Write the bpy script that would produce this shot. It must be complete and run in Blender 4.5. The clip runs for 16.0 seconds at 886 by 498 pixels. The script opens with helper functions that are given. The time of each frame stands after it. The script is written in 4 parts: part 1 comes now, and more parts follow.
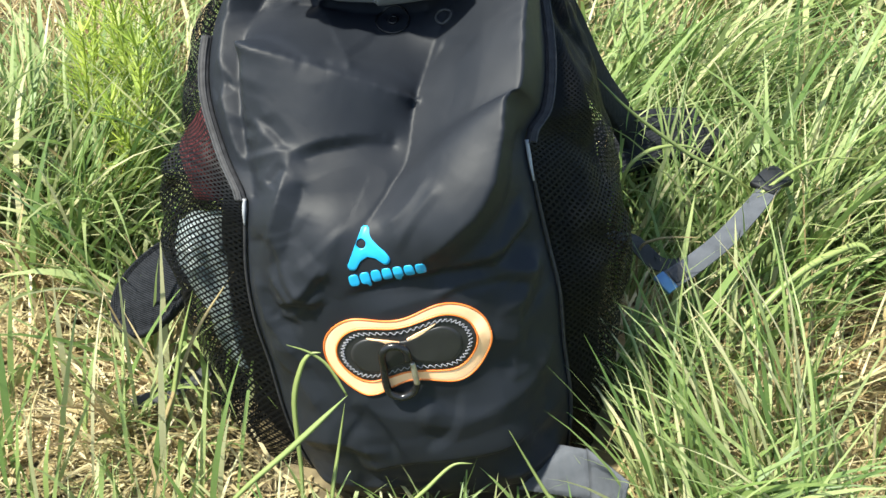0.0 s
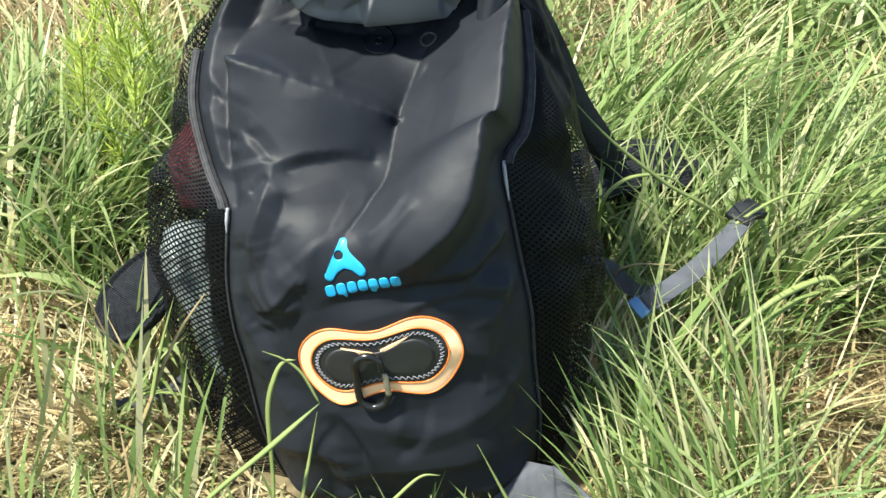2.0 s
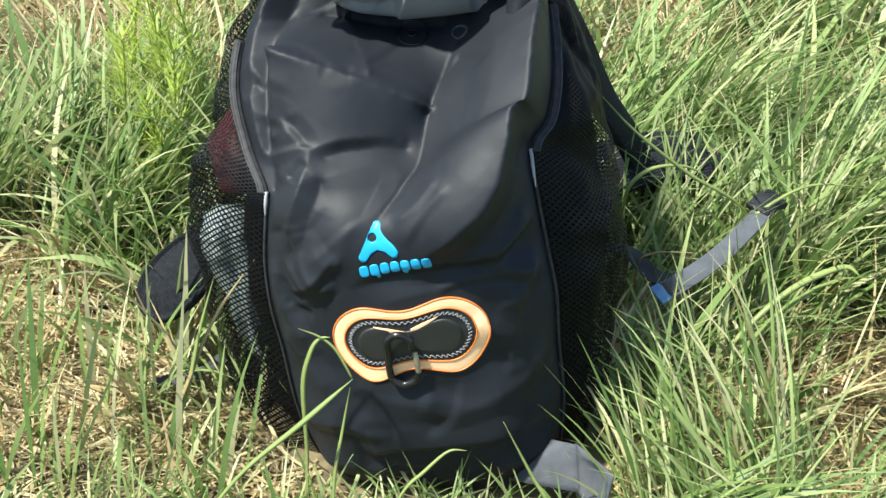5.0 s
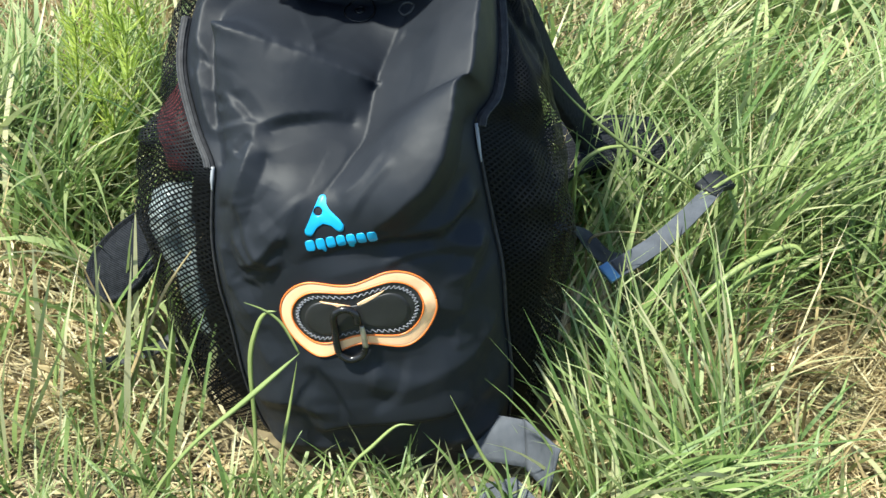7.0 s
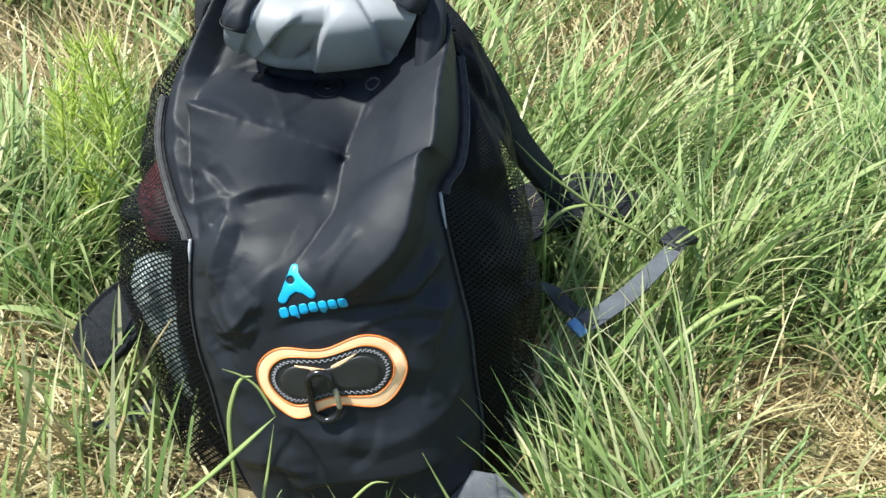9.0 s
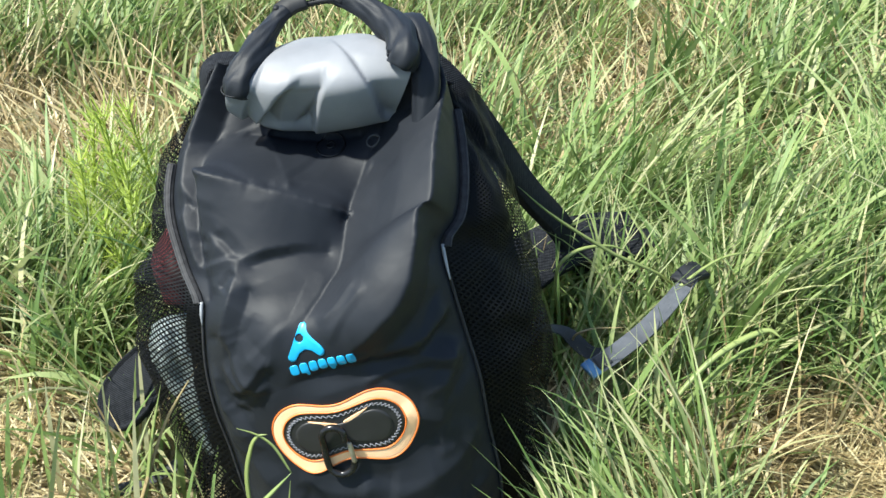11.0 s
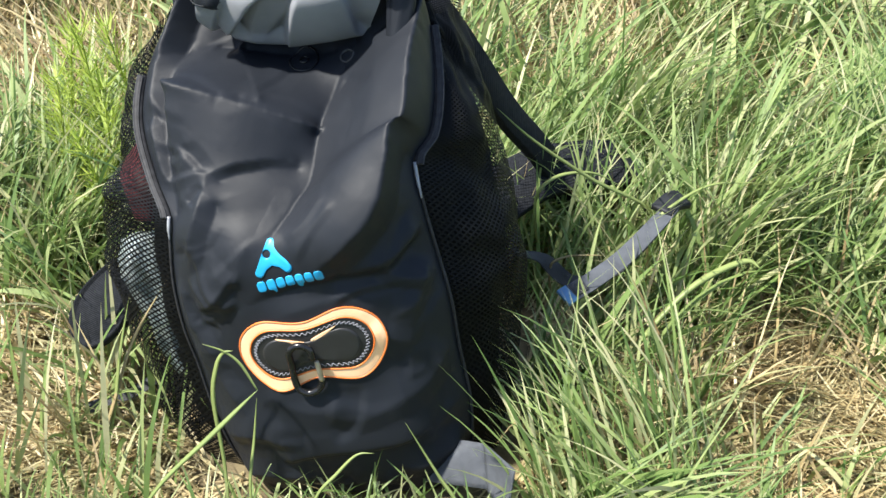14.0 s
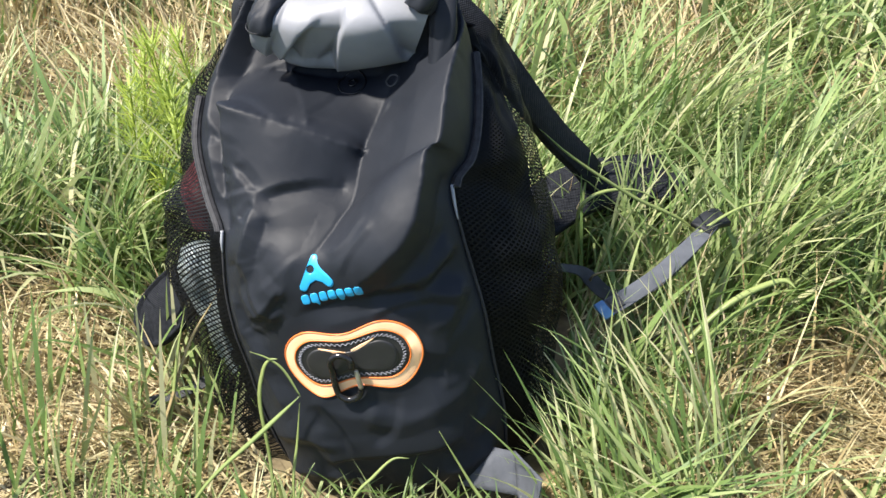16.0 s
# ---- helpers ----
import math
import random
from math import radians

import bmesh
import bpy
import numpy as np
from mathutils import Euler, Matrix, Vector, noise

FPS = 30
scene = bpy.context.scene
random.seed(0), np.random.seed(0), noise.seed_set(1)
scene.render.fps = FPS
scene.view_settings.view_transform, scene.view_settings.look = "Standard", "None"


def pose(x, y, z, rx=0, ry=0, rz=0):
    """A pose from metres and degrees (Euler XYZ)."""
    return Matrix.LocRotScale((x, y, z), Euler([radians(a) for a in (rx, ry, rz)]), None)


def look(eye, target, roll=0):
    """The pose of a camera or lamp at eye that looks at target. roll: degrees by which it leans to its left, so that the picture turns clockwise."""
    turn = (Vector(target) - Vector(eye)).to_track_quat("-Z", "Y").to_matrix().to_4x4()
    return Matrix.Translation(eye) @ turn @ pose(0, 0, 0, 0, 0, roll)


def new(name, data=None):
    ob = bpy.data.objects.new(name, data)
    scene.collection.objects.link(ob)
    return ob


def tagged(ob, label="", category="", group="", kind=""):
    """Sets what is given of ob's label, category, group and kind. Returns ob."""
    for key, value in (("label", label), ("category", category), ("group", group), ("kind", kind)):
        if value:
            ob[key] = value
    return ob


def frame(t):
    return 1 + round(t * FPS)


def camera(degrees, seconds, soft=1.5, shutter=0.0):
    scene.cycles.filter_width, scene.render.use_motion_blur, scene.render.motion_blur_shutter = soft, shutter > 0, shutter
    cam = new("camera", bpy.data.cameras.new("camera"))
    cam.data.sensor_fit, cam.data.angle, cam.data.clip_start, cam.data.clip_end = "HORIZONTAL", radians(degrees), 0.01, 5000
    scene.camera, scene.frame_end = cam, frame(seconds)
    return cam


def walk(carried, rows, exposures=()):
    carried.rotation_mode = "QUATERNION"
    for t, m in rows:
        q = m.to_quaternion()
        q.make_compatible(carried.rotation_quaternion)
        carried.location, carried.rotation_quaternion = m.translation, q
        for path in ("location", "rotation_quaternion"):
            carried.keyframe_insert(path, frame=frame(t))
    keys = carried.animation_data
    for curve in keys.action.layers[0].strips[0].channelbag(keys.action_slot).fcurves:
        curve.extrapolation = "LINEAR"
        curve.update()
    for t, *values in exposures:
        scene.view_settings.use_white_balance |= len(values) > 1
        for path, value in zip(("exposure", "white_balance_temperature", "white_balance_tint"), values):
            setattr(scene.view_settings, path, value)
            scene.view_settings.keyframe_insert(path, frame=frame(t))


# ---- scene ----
cam = camera(44.2, 16.0)
PATH = [
    (0, (0.024, -0.038, 1.008), (-0.084, 1.609, -0.123), 1.1),
    (0.5, (0.031, -0.041, 1.004), (-0.063, 1.605, -0.128), 2.3),
    (1, (0.034, -0.056, 1.006), (-0.06, 1.609, -0.099), 2.8),
    (1.5, (0.04, -0.063, 1.004), (-0.051, 1.615, -0.08), 3.0),
    (2, (0.048, -0.07, 1.013), (-0.058, 1.608, -0.071), 3.3),
    (2.5, (0.048, -0.075, 1.02), (-0.099, 1.598, -0.065), 3.9),
    (3, (0.049, -0.081, 1.019), (-0.083, 1.599, -0.058), 3.5),
    (3.5, (0.048, -0.089, 1.012), (-0.101, 1.584, -0.074), 2.7),
    (3.7, (0.049, -0.09, 1.013), (-0.105, 1.579, -0.079), 2.3),
    (5.8, (0.047, -0.131, 1.031), (-0.093, 1.542, -0.057), 5.2),
    (6, (0.05, -0.131, 1.022), (-0.082, 1.542, -0.065), 6.1),
    (6.5, (0.066, -0.139, 1.028), (-0.059, 1.533, -0.062), 4.6),
    (7, (0.077, -0.137, 1.006), (-0.021, 1.541, -0.077), 3.9),
    (7.5, (0.093, -0.143, 1.019), (-0.006, 1.55, -0.041), 2.9),
    (8, (0.097, -0.14, 1.025), (-0.003, 1.56, -0.024), 2.4),
    (8.5, (0.104, -0.158, 1.038), (-0.015, 1.527, -0.033), 1.4),
    (9, (0.112, -0.168, 1.056), (0.01, 1.552, 0.04), 2.5),
    (9.5, (0.125, -0.163, 1.049), (0.012, 1.565, 0.048), 2.4),
    (9.7, (0.135, -0.169, 1.053), (0.016, 1.573, 0.077), -0.0),
    (11.8, (0.179, -0.175, 1.088), (-0.025, 1.574, 0.14), -1.1),
    (12, (0.188, -0.176, 1.084), (-0.009, 1.577, 0.142), -0.5),
    (12.5, (0.189, -0.174, 1.068), (0.03, 1.559, 0.082), 0.2),
    (13, (0.183, -0.178, 1.064), (0.006, 1.538, 0.051), -0.4),
    (13.5, (0.184, -0.175, 1.051), (0.013, 1.529, 0.019), -0.5),
    (14, (0.187, -0.164, 1.047), (0.008, 1.528, -0.003), -0.5),
    (14.5, (0.211, -0.15, 1.063), (-0.013, 1.53, 0.001), -0.7),
    (15, (0.242, -0.156, 1.055), (-0.031, 1.514, -0.011), -0.6),
    (15.5, (0.238, -0.179, 1.08), (-0.058, 1.478, 0.0), -1.6),
    (16, (0.245, -0.186, 1.117), (-0.08, 1.467, 0.039), -1.9),
]
walk(cam, [(t, look(eye, target, roll)) for t, eye, target, roll in PATH], [(0.0, 1.14, 6550, 4), (3.5, 1.1, 6520, 4), (6.0, 0.98, 6270, 2), (9.5, 0.97, 6200, 3), (12.0, 0.97, 6280, 5), (15.0, 1.02, 6450, 11), (16.0, 1.0, 6500, 12)])

# ---- light ----
world = bpy.data.worlds.new("sky")
scene.world = world
world.use_nodes = True
wn = world.node_tree
sky = wn.nodes.new("ShaderNodeTexSky")
sky.sky_type = "NISHITA"
sky.sun_disc = False
SUN_ELEV, SUN_AZ = 60.0, -116.0   # degrees; azimuth clockwise from +y, so the sun stands high on the left, before the rucksack
sky.sun_elevation, sky.sun_rotation = radians(SUN_ELEV), radians(SUN_AZ)
wn.nodes["Background"].inputs[1].default_value = 0.118
wn.links.new(sky.outputs[0], wn.nodes["Background"].inputs[0])
sun = new("sun", bpy.data.lights.new("sun", "SUN"))
sun.data.energy, sun.data.angle, sun.data.color = 5.4, radians(3.0), (1.0, 0.95, 0.86)
sun_from = Vector((math.sin(radians(SUN_AZ)) * math.cos(radians(SUN_ELEV)), math.cos(radians(SUN_AZ)) * math.cos(radians(SUN_ELEV)), math.sin(radians(SUN_ELEV))))
sun.matrix_world = look(sun_from * 20, (0, 0, 0))


# ---- materials ----
def ramp(nt, fac, stops):
    r = nt.nodes.new("ShaderNodeValToRGB")
    while len(r.color_ramp.elements) < len(stops):
        r.color_ramp.elements.new(0.5)
    for e, (p, c) in zip(r.color_ramp.elements, stops):
        e.position, e.color = p, (*c, 1)
    nt.links.new(fac, r.inputs[0])
    return r.outputs[0]


def noise_tex(nt, scale, detail=3.0, vec=None, rough=0.55):
    n = nt.nodes.new("ShaderNodeTexNoise")
    n.inputs["Scale"].default_value, n.inputs["Detail"].default_value, n.inputs["Roughness"].default_value = scale, detail, rough
    if vec is not None:
        nt.links.new(vec, n.inputs["Vector"])
    return n.outputs["Fac"]


def mat(name, c1, c2, scale=40.0, rough=0.6, bump=0.0, bump_scale=300.0, metal=0.0, spec=0.5, sheen=0.0, weave=0.0, crinkle=0.0):
    """A surface between two colours, with stains, fine relief and, where asked, a woven thread."""
    m = bpy.data.materials.new(name)
    m.use_nodes = True
    nt = m.node_tree
    b = nt.nodes["Principled BSDF"]
    co = nt.nodes.new("ShaderNodeTexCoord").outputs["Object"]
    nt.links.new(ramp(nt, noise_tex(nt, scale, 5.0, co), [(0.3, c1), (0.7, c2)]), b.inputs["Base Color"])
    r = nt.nodes.new("ShaderNodeMapRange")
    r.inputs["To Min"].default_value, r.inputs["To Max"].default_value = rough - 0.08, rough + 0.08
    nt.links.new(noise_tex(nt, scale * 2.3, 3.0, co), r.inputs["Value"])
    nt.links.new(r.outputs[0], b.inputs["Roughness"])
    b.inputs["Metallic"].default_value, b.inputs["Specular IOR Level"].default_value, b.inputs["Sheen Weight"].default_value = metal, spec, sheen
    h = None
    if weave:
        wx, wz = nt.nodes.new("ShaderNodeTexWave"), nt.nodes.new("ShaderNodeTexWave")
        wx.bands_direction, wz.bands_direction = "X", "Z"
        for w in (wx, wz):
            w.inputs["Scale"].default_value = weave
            nt.links.new(co, w.inputs["Vector"])
        s = nt.nodes.new("ShaderNodeMath")
        s.operation = "ADD"
        nt.links.new(wx.outputs["Fac"], s.inputs[0])
        nt.links.new(wz.outputs["Fac"], s.inputs[1])
        h = s.outputs[0]
    elif bump:
        h = noise_tex(nt, bump_scale, 4.0, co)
    if h is not None and bump:
        bp = nt.nodes.new("ShaderNodeBump")
        bp.inputs["Strength"].default_value, bp.inputs["Distance"].default_value = bump, 0.0006
        nt.links.new(h, bp.inputs["Height"])
        nt.links.new(bp.outputs[0], b.inputs["Normal"])
        if crinkle:
            # pulled cloth: ridged wrinkles at two sizes
            link = bp
            for size, deep, stretch in ((13.0, 0.0075, 1.4), (37.0, 0.0022, 0.8)):
                cr = nt.nodes.new("ShaderNodeBump")
                cr.inputs["Strength"].default_value, cr.inputs["Distance"].default_value = crinkle, deep
                nz = nt.nodes.new("ShaderNodeTexNoise")
                nz.inputs["Scale"].default_value, nz.inputs["Detail"].default_value, nz.inputs["Distortion"].default_value = size, 1.5, stretch
                nt.links.new(co, nz.inputs["Vector"])
                fold = nt.nodes.new("ShaderNodeMath")
                fold.operation = "SUBTRACT"
                fold.inputs[1].default_value = 0.5
                nt.links.new(nz.outputs["Fac"], fold.inputs[0])
                ridge = nt.nodes.new("ShaderNodeMath")
                ridge.operation = "ABSOLUTE"
                nt.links.new(fold.outputs[0], ridge.inputs[0])
                nt.links.new(ridge.outputs[0], cr.inputs["Height"])
                nt.links.new(cr.outputs[0], link.inputs["Normal"])
                link = cr
    return m


def island_mat(name, stops, rough=0.5, through_light=0.3):
    """Leaves and blades: each takes its own colour; light also comes through them."""
    m = bpy.data.materials.new(name)
    m.use_nodes = True
    nt = m.node_tree
    b = nt.nodes["Principled BSDF"]
    g = nt.nodes.new("ShaderNodeNewGeometry")
    col = ramp(nt, g.outputs["Random Per Island"], stops)
    co = nt.nodes.new("ShaderNodeTexCoord").outputs["Object"]
    mix = nt.nodes.new("ShaderNodeMixRGB")
    mix.blend_type = "MULTIPLY"
    mix.inputs[0].default_value = 1.0
    nt.links.new(col, mix.inputs[1])
    nt.links.new(ramp(nt, noise_tex(nt, 9.0, 4.0, co), [(0.3, (0.72, 0.78, 0.7)), (0.7, (1.1, 1.05, 1.0))]), mix.inputs[2])
    nt.links.new(mix.outputs[0], b.inputs["Base Color"])
    b.inputs["Roughness"].default_value = rough
    tr = nt.nodes.new("ShaderNodeBsdfTranslucent")
    nt.links.new(mix.outputs[0], tr.inputs["Color"])
    ms = nt.nodes.new("ShaderNodeMixShader")
    ms.inputs[0].default_value = through_light
    out = nt.nodes["Material Output"]
    nt.links.new(b.outputs[0], ms.inputs[1])
    nt.links.new(tr.outputs[0], ms.inputs[2])
    nt.links.new(ms.outputs[0], out.inputs["Surface"])
    return m


M_NYLON = mat("black_nylon", (0.0104, 0.0124, 0.0168), (0.0142, 0.0166, 0.0222), 14.0, 0.53, 0.1, weave=900.0, spec=0.24, crinkle=0.1)
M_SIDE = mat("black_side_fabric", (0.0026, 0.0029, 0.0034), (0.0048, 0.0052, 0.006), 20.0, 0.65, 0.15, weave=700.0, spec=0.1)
M_NET = mat("black_net", (0.003, 0.0033, 0.004), (0.006, 0.0066, 0.008), 60.0, 0.5, spec=0.1)
M_GREY = mat("grey_coated_fabric", (0.18, 0.186, 0.202), (0.235, 0.242, 0.262), 16.0, 0.5, 0.1, bump_scale=500.0, spec=0.35, crinkle=0.08)
M_ZIP = mat("dark_zip", (0.02, 0.02, 0.022), (0.04, 0.04, 0.044), 120.0, 0.6, 0.4, bump_scale=900.0, spec=0.2)
M_EDGE = mat("pale_grey_edge_tape", (0.04, 0.041, 0.044), (0.07, 0.072, 0.076), 120.0, 0.8, 0.3, bump_scale=900.0, spec=0.15)
M_PIPING = mat("silver_tape", (0.24, 0.25, 0.27), (0.36, 0.37, 0.4), 80.0, 0.45)
M_DEEP_ORANGE = mat("deep_orange_rubber", (0.75, 0.17, 0.03), (0.85, 0.24, 0.05), 40.0, 0.4)
M_BLUE = mat("blue_print", (0.015, 0.32, 0.62), (0.03, 0.42, 0.74), 30.0, 0.4)
M_ORANGE = mat("orange_rubber", (0.97, 0.56, 0.29), (0.98, 0.66, 0.4), 26.0, 0.3, 0.05, spec=0.6)
M_PATCH = mat("dark_rubber_patch", (0.016, 0.016, 0.017), (0.024, 0.024, 0.025), 40.0, 0.5, 0.1)
M_THREAD = mat("pale_thread", (0.2, 0.2, 0.23), (0.34, 0.34, 0.37), 200.0, 0.7)
M_METAL = mat("black_anodised_metal", (0.012, 0.012, 0.013), (0.02, 0.02, 0.022), 60.0, 0.22, metal=0.3)
M_STEEL = mat("brushed_steel", (0.34, 0.31, 0.26), (0.48, 0.44, 0.37), 90.0, 0.35, metal=0.7)
M_WEB = mat("grey_webbing", (0.064, 0.07, 0.082), (0.1, 0.108, 0.124), 60.0, 0.75, 0.5, weave=420.0, spec=0.3)
M_DARKWEB = mat("dark_webbing", (0.03, 0.032, 0.036), (0.05, 0.052, 0.058), 60.0, 0.7, 0.5, weave=420.0)
M_TIP = mat("pale_blue_tip", (0.07, 0.17, 0.33), (0.1, 0.23, 0.4), 60.0, 0.45)
M_PAD = mat("black_air_mesh", (0.008, 0.009, 0.012), (0.022, 0.024, 0.029), 160.0, 0.8, 1.0, weave=130.0, spec=0.15)
M_PLASTIC = mat("dark_plastic", (0.012, 0.013, 0.015), (0.02, 0.021, 0.024), 50.0, 0.6, spec=0.3)
M_RED = mat("red_cloth", (0.1, 0.014, 0.016), (0.17, 0.024, 0.028), 40.0, 0.8)
M_PALE = mat("pale_plastic_film", (0.3, 0.37, 0.37), (0.62, 0.69, 0.69), 30.0, 0.2)
M_SOIL = mat("soil_and_thatch", (0.06, 0.045, 0.025), (0.2, 0.16, 0.085), 38.0, 0.95, 1.0, bump_scale=160.0)
M_GRASS = island_mat("green_grass", [(0.0, (0.1, 0.178, 0.048)), (0.25, (0.184, 0.275, 0.082)), (0.55, (0.285, 0.37, 0.138)), (0.8, (0.385, 0.44, 0.205)), (1.0, (0.56, 0.53, 0.33))], 0.5, 0.36)
M_STRAW = island_mat("dry_straw", [(0.0, (0.24, 0.17, 0.085)), (0.5, (0.46, 0.37, 0.2)), (1.0, (0.66, 0.57, 0.36))], 0.5, 0.2)
M_HORSETAIL = island_mat("yellow_green_sprig", [(0.0, (0.26, 0.36, 0.05)), (1.0, (0.42, 0.5, 0.09))], 0.5, 0.35)
M_PALEBLADE = island_mat("pale_grass_blade", [(0.0, (0.3, 0.38, 0.13)), (1.0, (0.42, 0.48, 0.2))], 0.4, 0.3)
M_WEED = island_mat("pale_weed_leaf", [(0.0, (0.26, 0.36, 0.16)), (1.0, (0.36, 0.46, 0.22))], 0.5, 0.3)
M_LEAF = island_mat("withered_leaf", [(0.0, (0.42, 0.27, 0.13)), (1.0, (0.55, 0.38, 0.2))], 0.6, 0.2)


# ---- mesh helpers ----
def smooth(me):
    me.polygons.foreach_set("use_smooth", [True] * len(me.polygons))
    return me


def part(name, bm, material, parent, label=""):
    """A bmesh as one mesh object under a thing or under a part."""
    me = bpy.data.meshes.new(name)
    bmesh.ops.recalc_face_normals(bm, faces=bm.faces[:])
    bm.to_mesh(me)
    bm.free()
    me.materials.append(material)
    ob = new(name, smooth(me))
    if parent is not None:
        ob.parent = parent
    if label:
        ob["label"] = label
    return ob


def grid_bm(points, closed_u=False, closed_v=False, cap=False):
    """A sheet through rows of points; cap closes the first and last row of a tube."""
    bm = bmesh.new()
    rows = [[bm.verts.new(p) for p in row] for row in points]
    nr, nc = len(rows), len(rows[0])
    for i in range(nr if closed_v else nr - 1):
        for j in range(nc if closed_u else nc - 1):
            bm.faces.new((rows[i][j], rows[i][(j + 1) % nc], rows[(i + 1) % nr][(j + 1) % nc], rows[(i + 1) % nr][j]))
    if cap:
        bm.faces.new(rows[0])
        bm.faces.new(rows[-1])
    return bm


def spline(points, n):
    """n points along a Catmull-Rom curve through the given ones (any number of coordinates)."""
    P = np.array(points, float)
    P = np.vstack([2 * P[0] - P[1], P, 2 * P[-1] - P[-2]])
    out = []
    for t in np.linspace(0, len(P) - 3 - 1e-9, n):
        i = int(t)
        f = t - i
        a, b, c, d = P[i:i + 4]
        out.append(0.5 * (2 * b + (c - a) * f + (2 * a - 5 * b + 4 * c - d) * f * f + (3 * b - a - 3 * c + d) * f ** 3))
    return np.array(out)


def tube_bm(points, radii, sides=12, n=40, flat=1.0, crumple=0.0):
    """A round tube with closed ends along a curve; flat squeezes it."""
    pts = spline(points, n)
    rad = np.interp(np.linspace(0, 1, n), np.linspace(0, 1, len(radii)), radii)
    rows, ref = [], Vector((0, 0, 1))
    for i in range(n):
        d = Vector(pts[min(i + 1, n - 1)] - pts[max(i - 1, 0)]).normalized()
        side = d.cross(ref)
        side = side.normalized() if side.length > 1e-4 else Vector((1, 0, 0))
        ref = side.cross(d).normalized()
        rows.append([Vector(pts[i]) + float(rad[i]) * (1 + crumple * noise.noise((math.cos(a + i * 0.02) * 2.0, math.sin(a + i * 0.02) * 2.0, i * 0.05))) * (side * math.cos(a) + ref * flat * math.sin(a)) for a in (2 * math.pi * k / sides for k in range(sides))])
    return grid_bm(rows, closed_u=True, cap=True)


def sheet_bm(a, b, c, d, thick=0.002, sag=0.0):
    """A piece of webbing between four corners, with thickness."""
    a, b, c, d = (Vector(q) for q in (a, b, c, d))
    out = (b - a).cross(d - a).normalized()
    def lay(h):
        return [[(a.lerp(b, i / 8)).lerp(d.lerp(c, i / 8), j / 8) + out * (h + sag * math.sin(math.pi * i / 8) * math.sin(math.pi * j / 8)) for i in range(9)] for j in range(9)]
    up, low = lay(thick / 2), lay(-thick / 2)
    ring = lambda g: g[0] + [r[-1] for r in g[1:]] + g[-1][-2::-1] + [r[0] for r in g[-2:0:-1]]
    bm = grid_bm(up)
    for g in (low,):
        rows = [[bm.verts.new(q) for q in row] for row in g]
        for i in range(8):
            for j in range(8):
                bm.faces.new((rows[i][j], rows[i][j + 1], rows[i + 1][j + 1], rows[i + 1][j]))
    ru, rl = ring(up), ring(low)
    vu, vl = [bm.verts.new(q) for q in ru], [bm.verts.new(q) for q in rl]
    for k in range(len(vu)):
        bm.faces.new((vu[k], vu[(k + 1) % len(vu)], vl[(k + 1) % len(vu)], vl[k]))
    bmesh.ops.remove_doubles(bm, verts=bm.verts[:], dist=1e-5)
    return bm


def ribbon_bm(points, ups, width, thick, n=40):
    """A flat webbing with thickness along a curve; ups gives the way its face looks at each point."""
    pts, nor = spline(points, n), spline(ups, n)
    rows = []
    for i in range(n):
        d = Vector(pts[min(i + 1, n - 1)] - pts[max(i - 1, 0)]).normalized()
        u = Vector(nor[i]).normalized()
        s = d.cross(u).normalized()
        u = s.cross(d)
        p, w, h = Vector(pts[i]), width / 2, thick / 2
        rows.append([p + s * w + u * h, p + s * w * 0.96 + u * h * 1.3, p - s * w * 0.96 + u * h * 1.3, p - s * w + u * h, p - s * w - u * h, p + s * w - u * h])
    return grid_bm(rows, closed_u=True, cap=True)


import functools

# ---- the rucksack's form ----
# Seams of the front panel, from the ground up: left (x, y, z), right (x, y, z), how far the front swells out.
LEVELS = [
    ((-0.172, 0.872, 0.052), (0.108, 0.880, 0.074), 0.052),
    ((-0.190, 0.865, 0.085), (0.112, 0.880, 0.111), 0.060),
    ((-0.208, 0.860, 0.155), (0.110, 0.880, 0.185), 0.068),
    ((-0.221, 0.860, 0.233), (0.096, 0.880, 0.267), 0.066),
    ((-0.232, 0.860, 0.288), (0.086, 0.880, 0.336), 0.062),
    ((-0.238, 0.865, 0.345), (0.071, 0.890, 0.387), 0.062),
    ((-0.236, 0.870, 0.400), (0.053, 0.900, 0.450), 0.056),
    ((-0.236, 0.880, 0.429), (0.042, 0.919, 0.491), 0.036),
    ((-0.262, 0.920, 0.455), (0.056, 0.950, 0.510), 0.034),
    ((-0.288, 0.970, 0.500), (0.058, 0.990, 0.542), 0.036),
    ((-0.292, 1.020, 0.545), (0.050, 1.040, 0.580), 0.034),
    ((-0.275, 1.055, 0.590), (0.038, 1.075, 0.615), 0.030),
    ((-0.248, 1.085, 0.640), (0.018, 1.090, 0.660), 0.020),
]
TOP = len(LEVELS) - 1
FORM = np.array([[*l, *r, b] for l, r, b in LEVELS])
PADDED = np.vstack([2 * FORM[0] - FORM[1], FORM, 2 * FORM[-1] - FORM[-2]])


@functools.lru_cache(maxsize=None)
def level(v):
    """Left seam, right seam and swell at height v, 0 to TOP."""
    i = int(min(max(v, 0), TOP - 1e-6))
    f = v - i
    a, b, c, d = PADDED[i:i + 4]
    q = 0.5 * (2 * b + (c - a) * f + (2 * a - 5 * b + 4 * c - d) * f * f + (3 * b - a - 3 * c + d) * f ** 3)
    return q[:3], q[3:6], q[6]


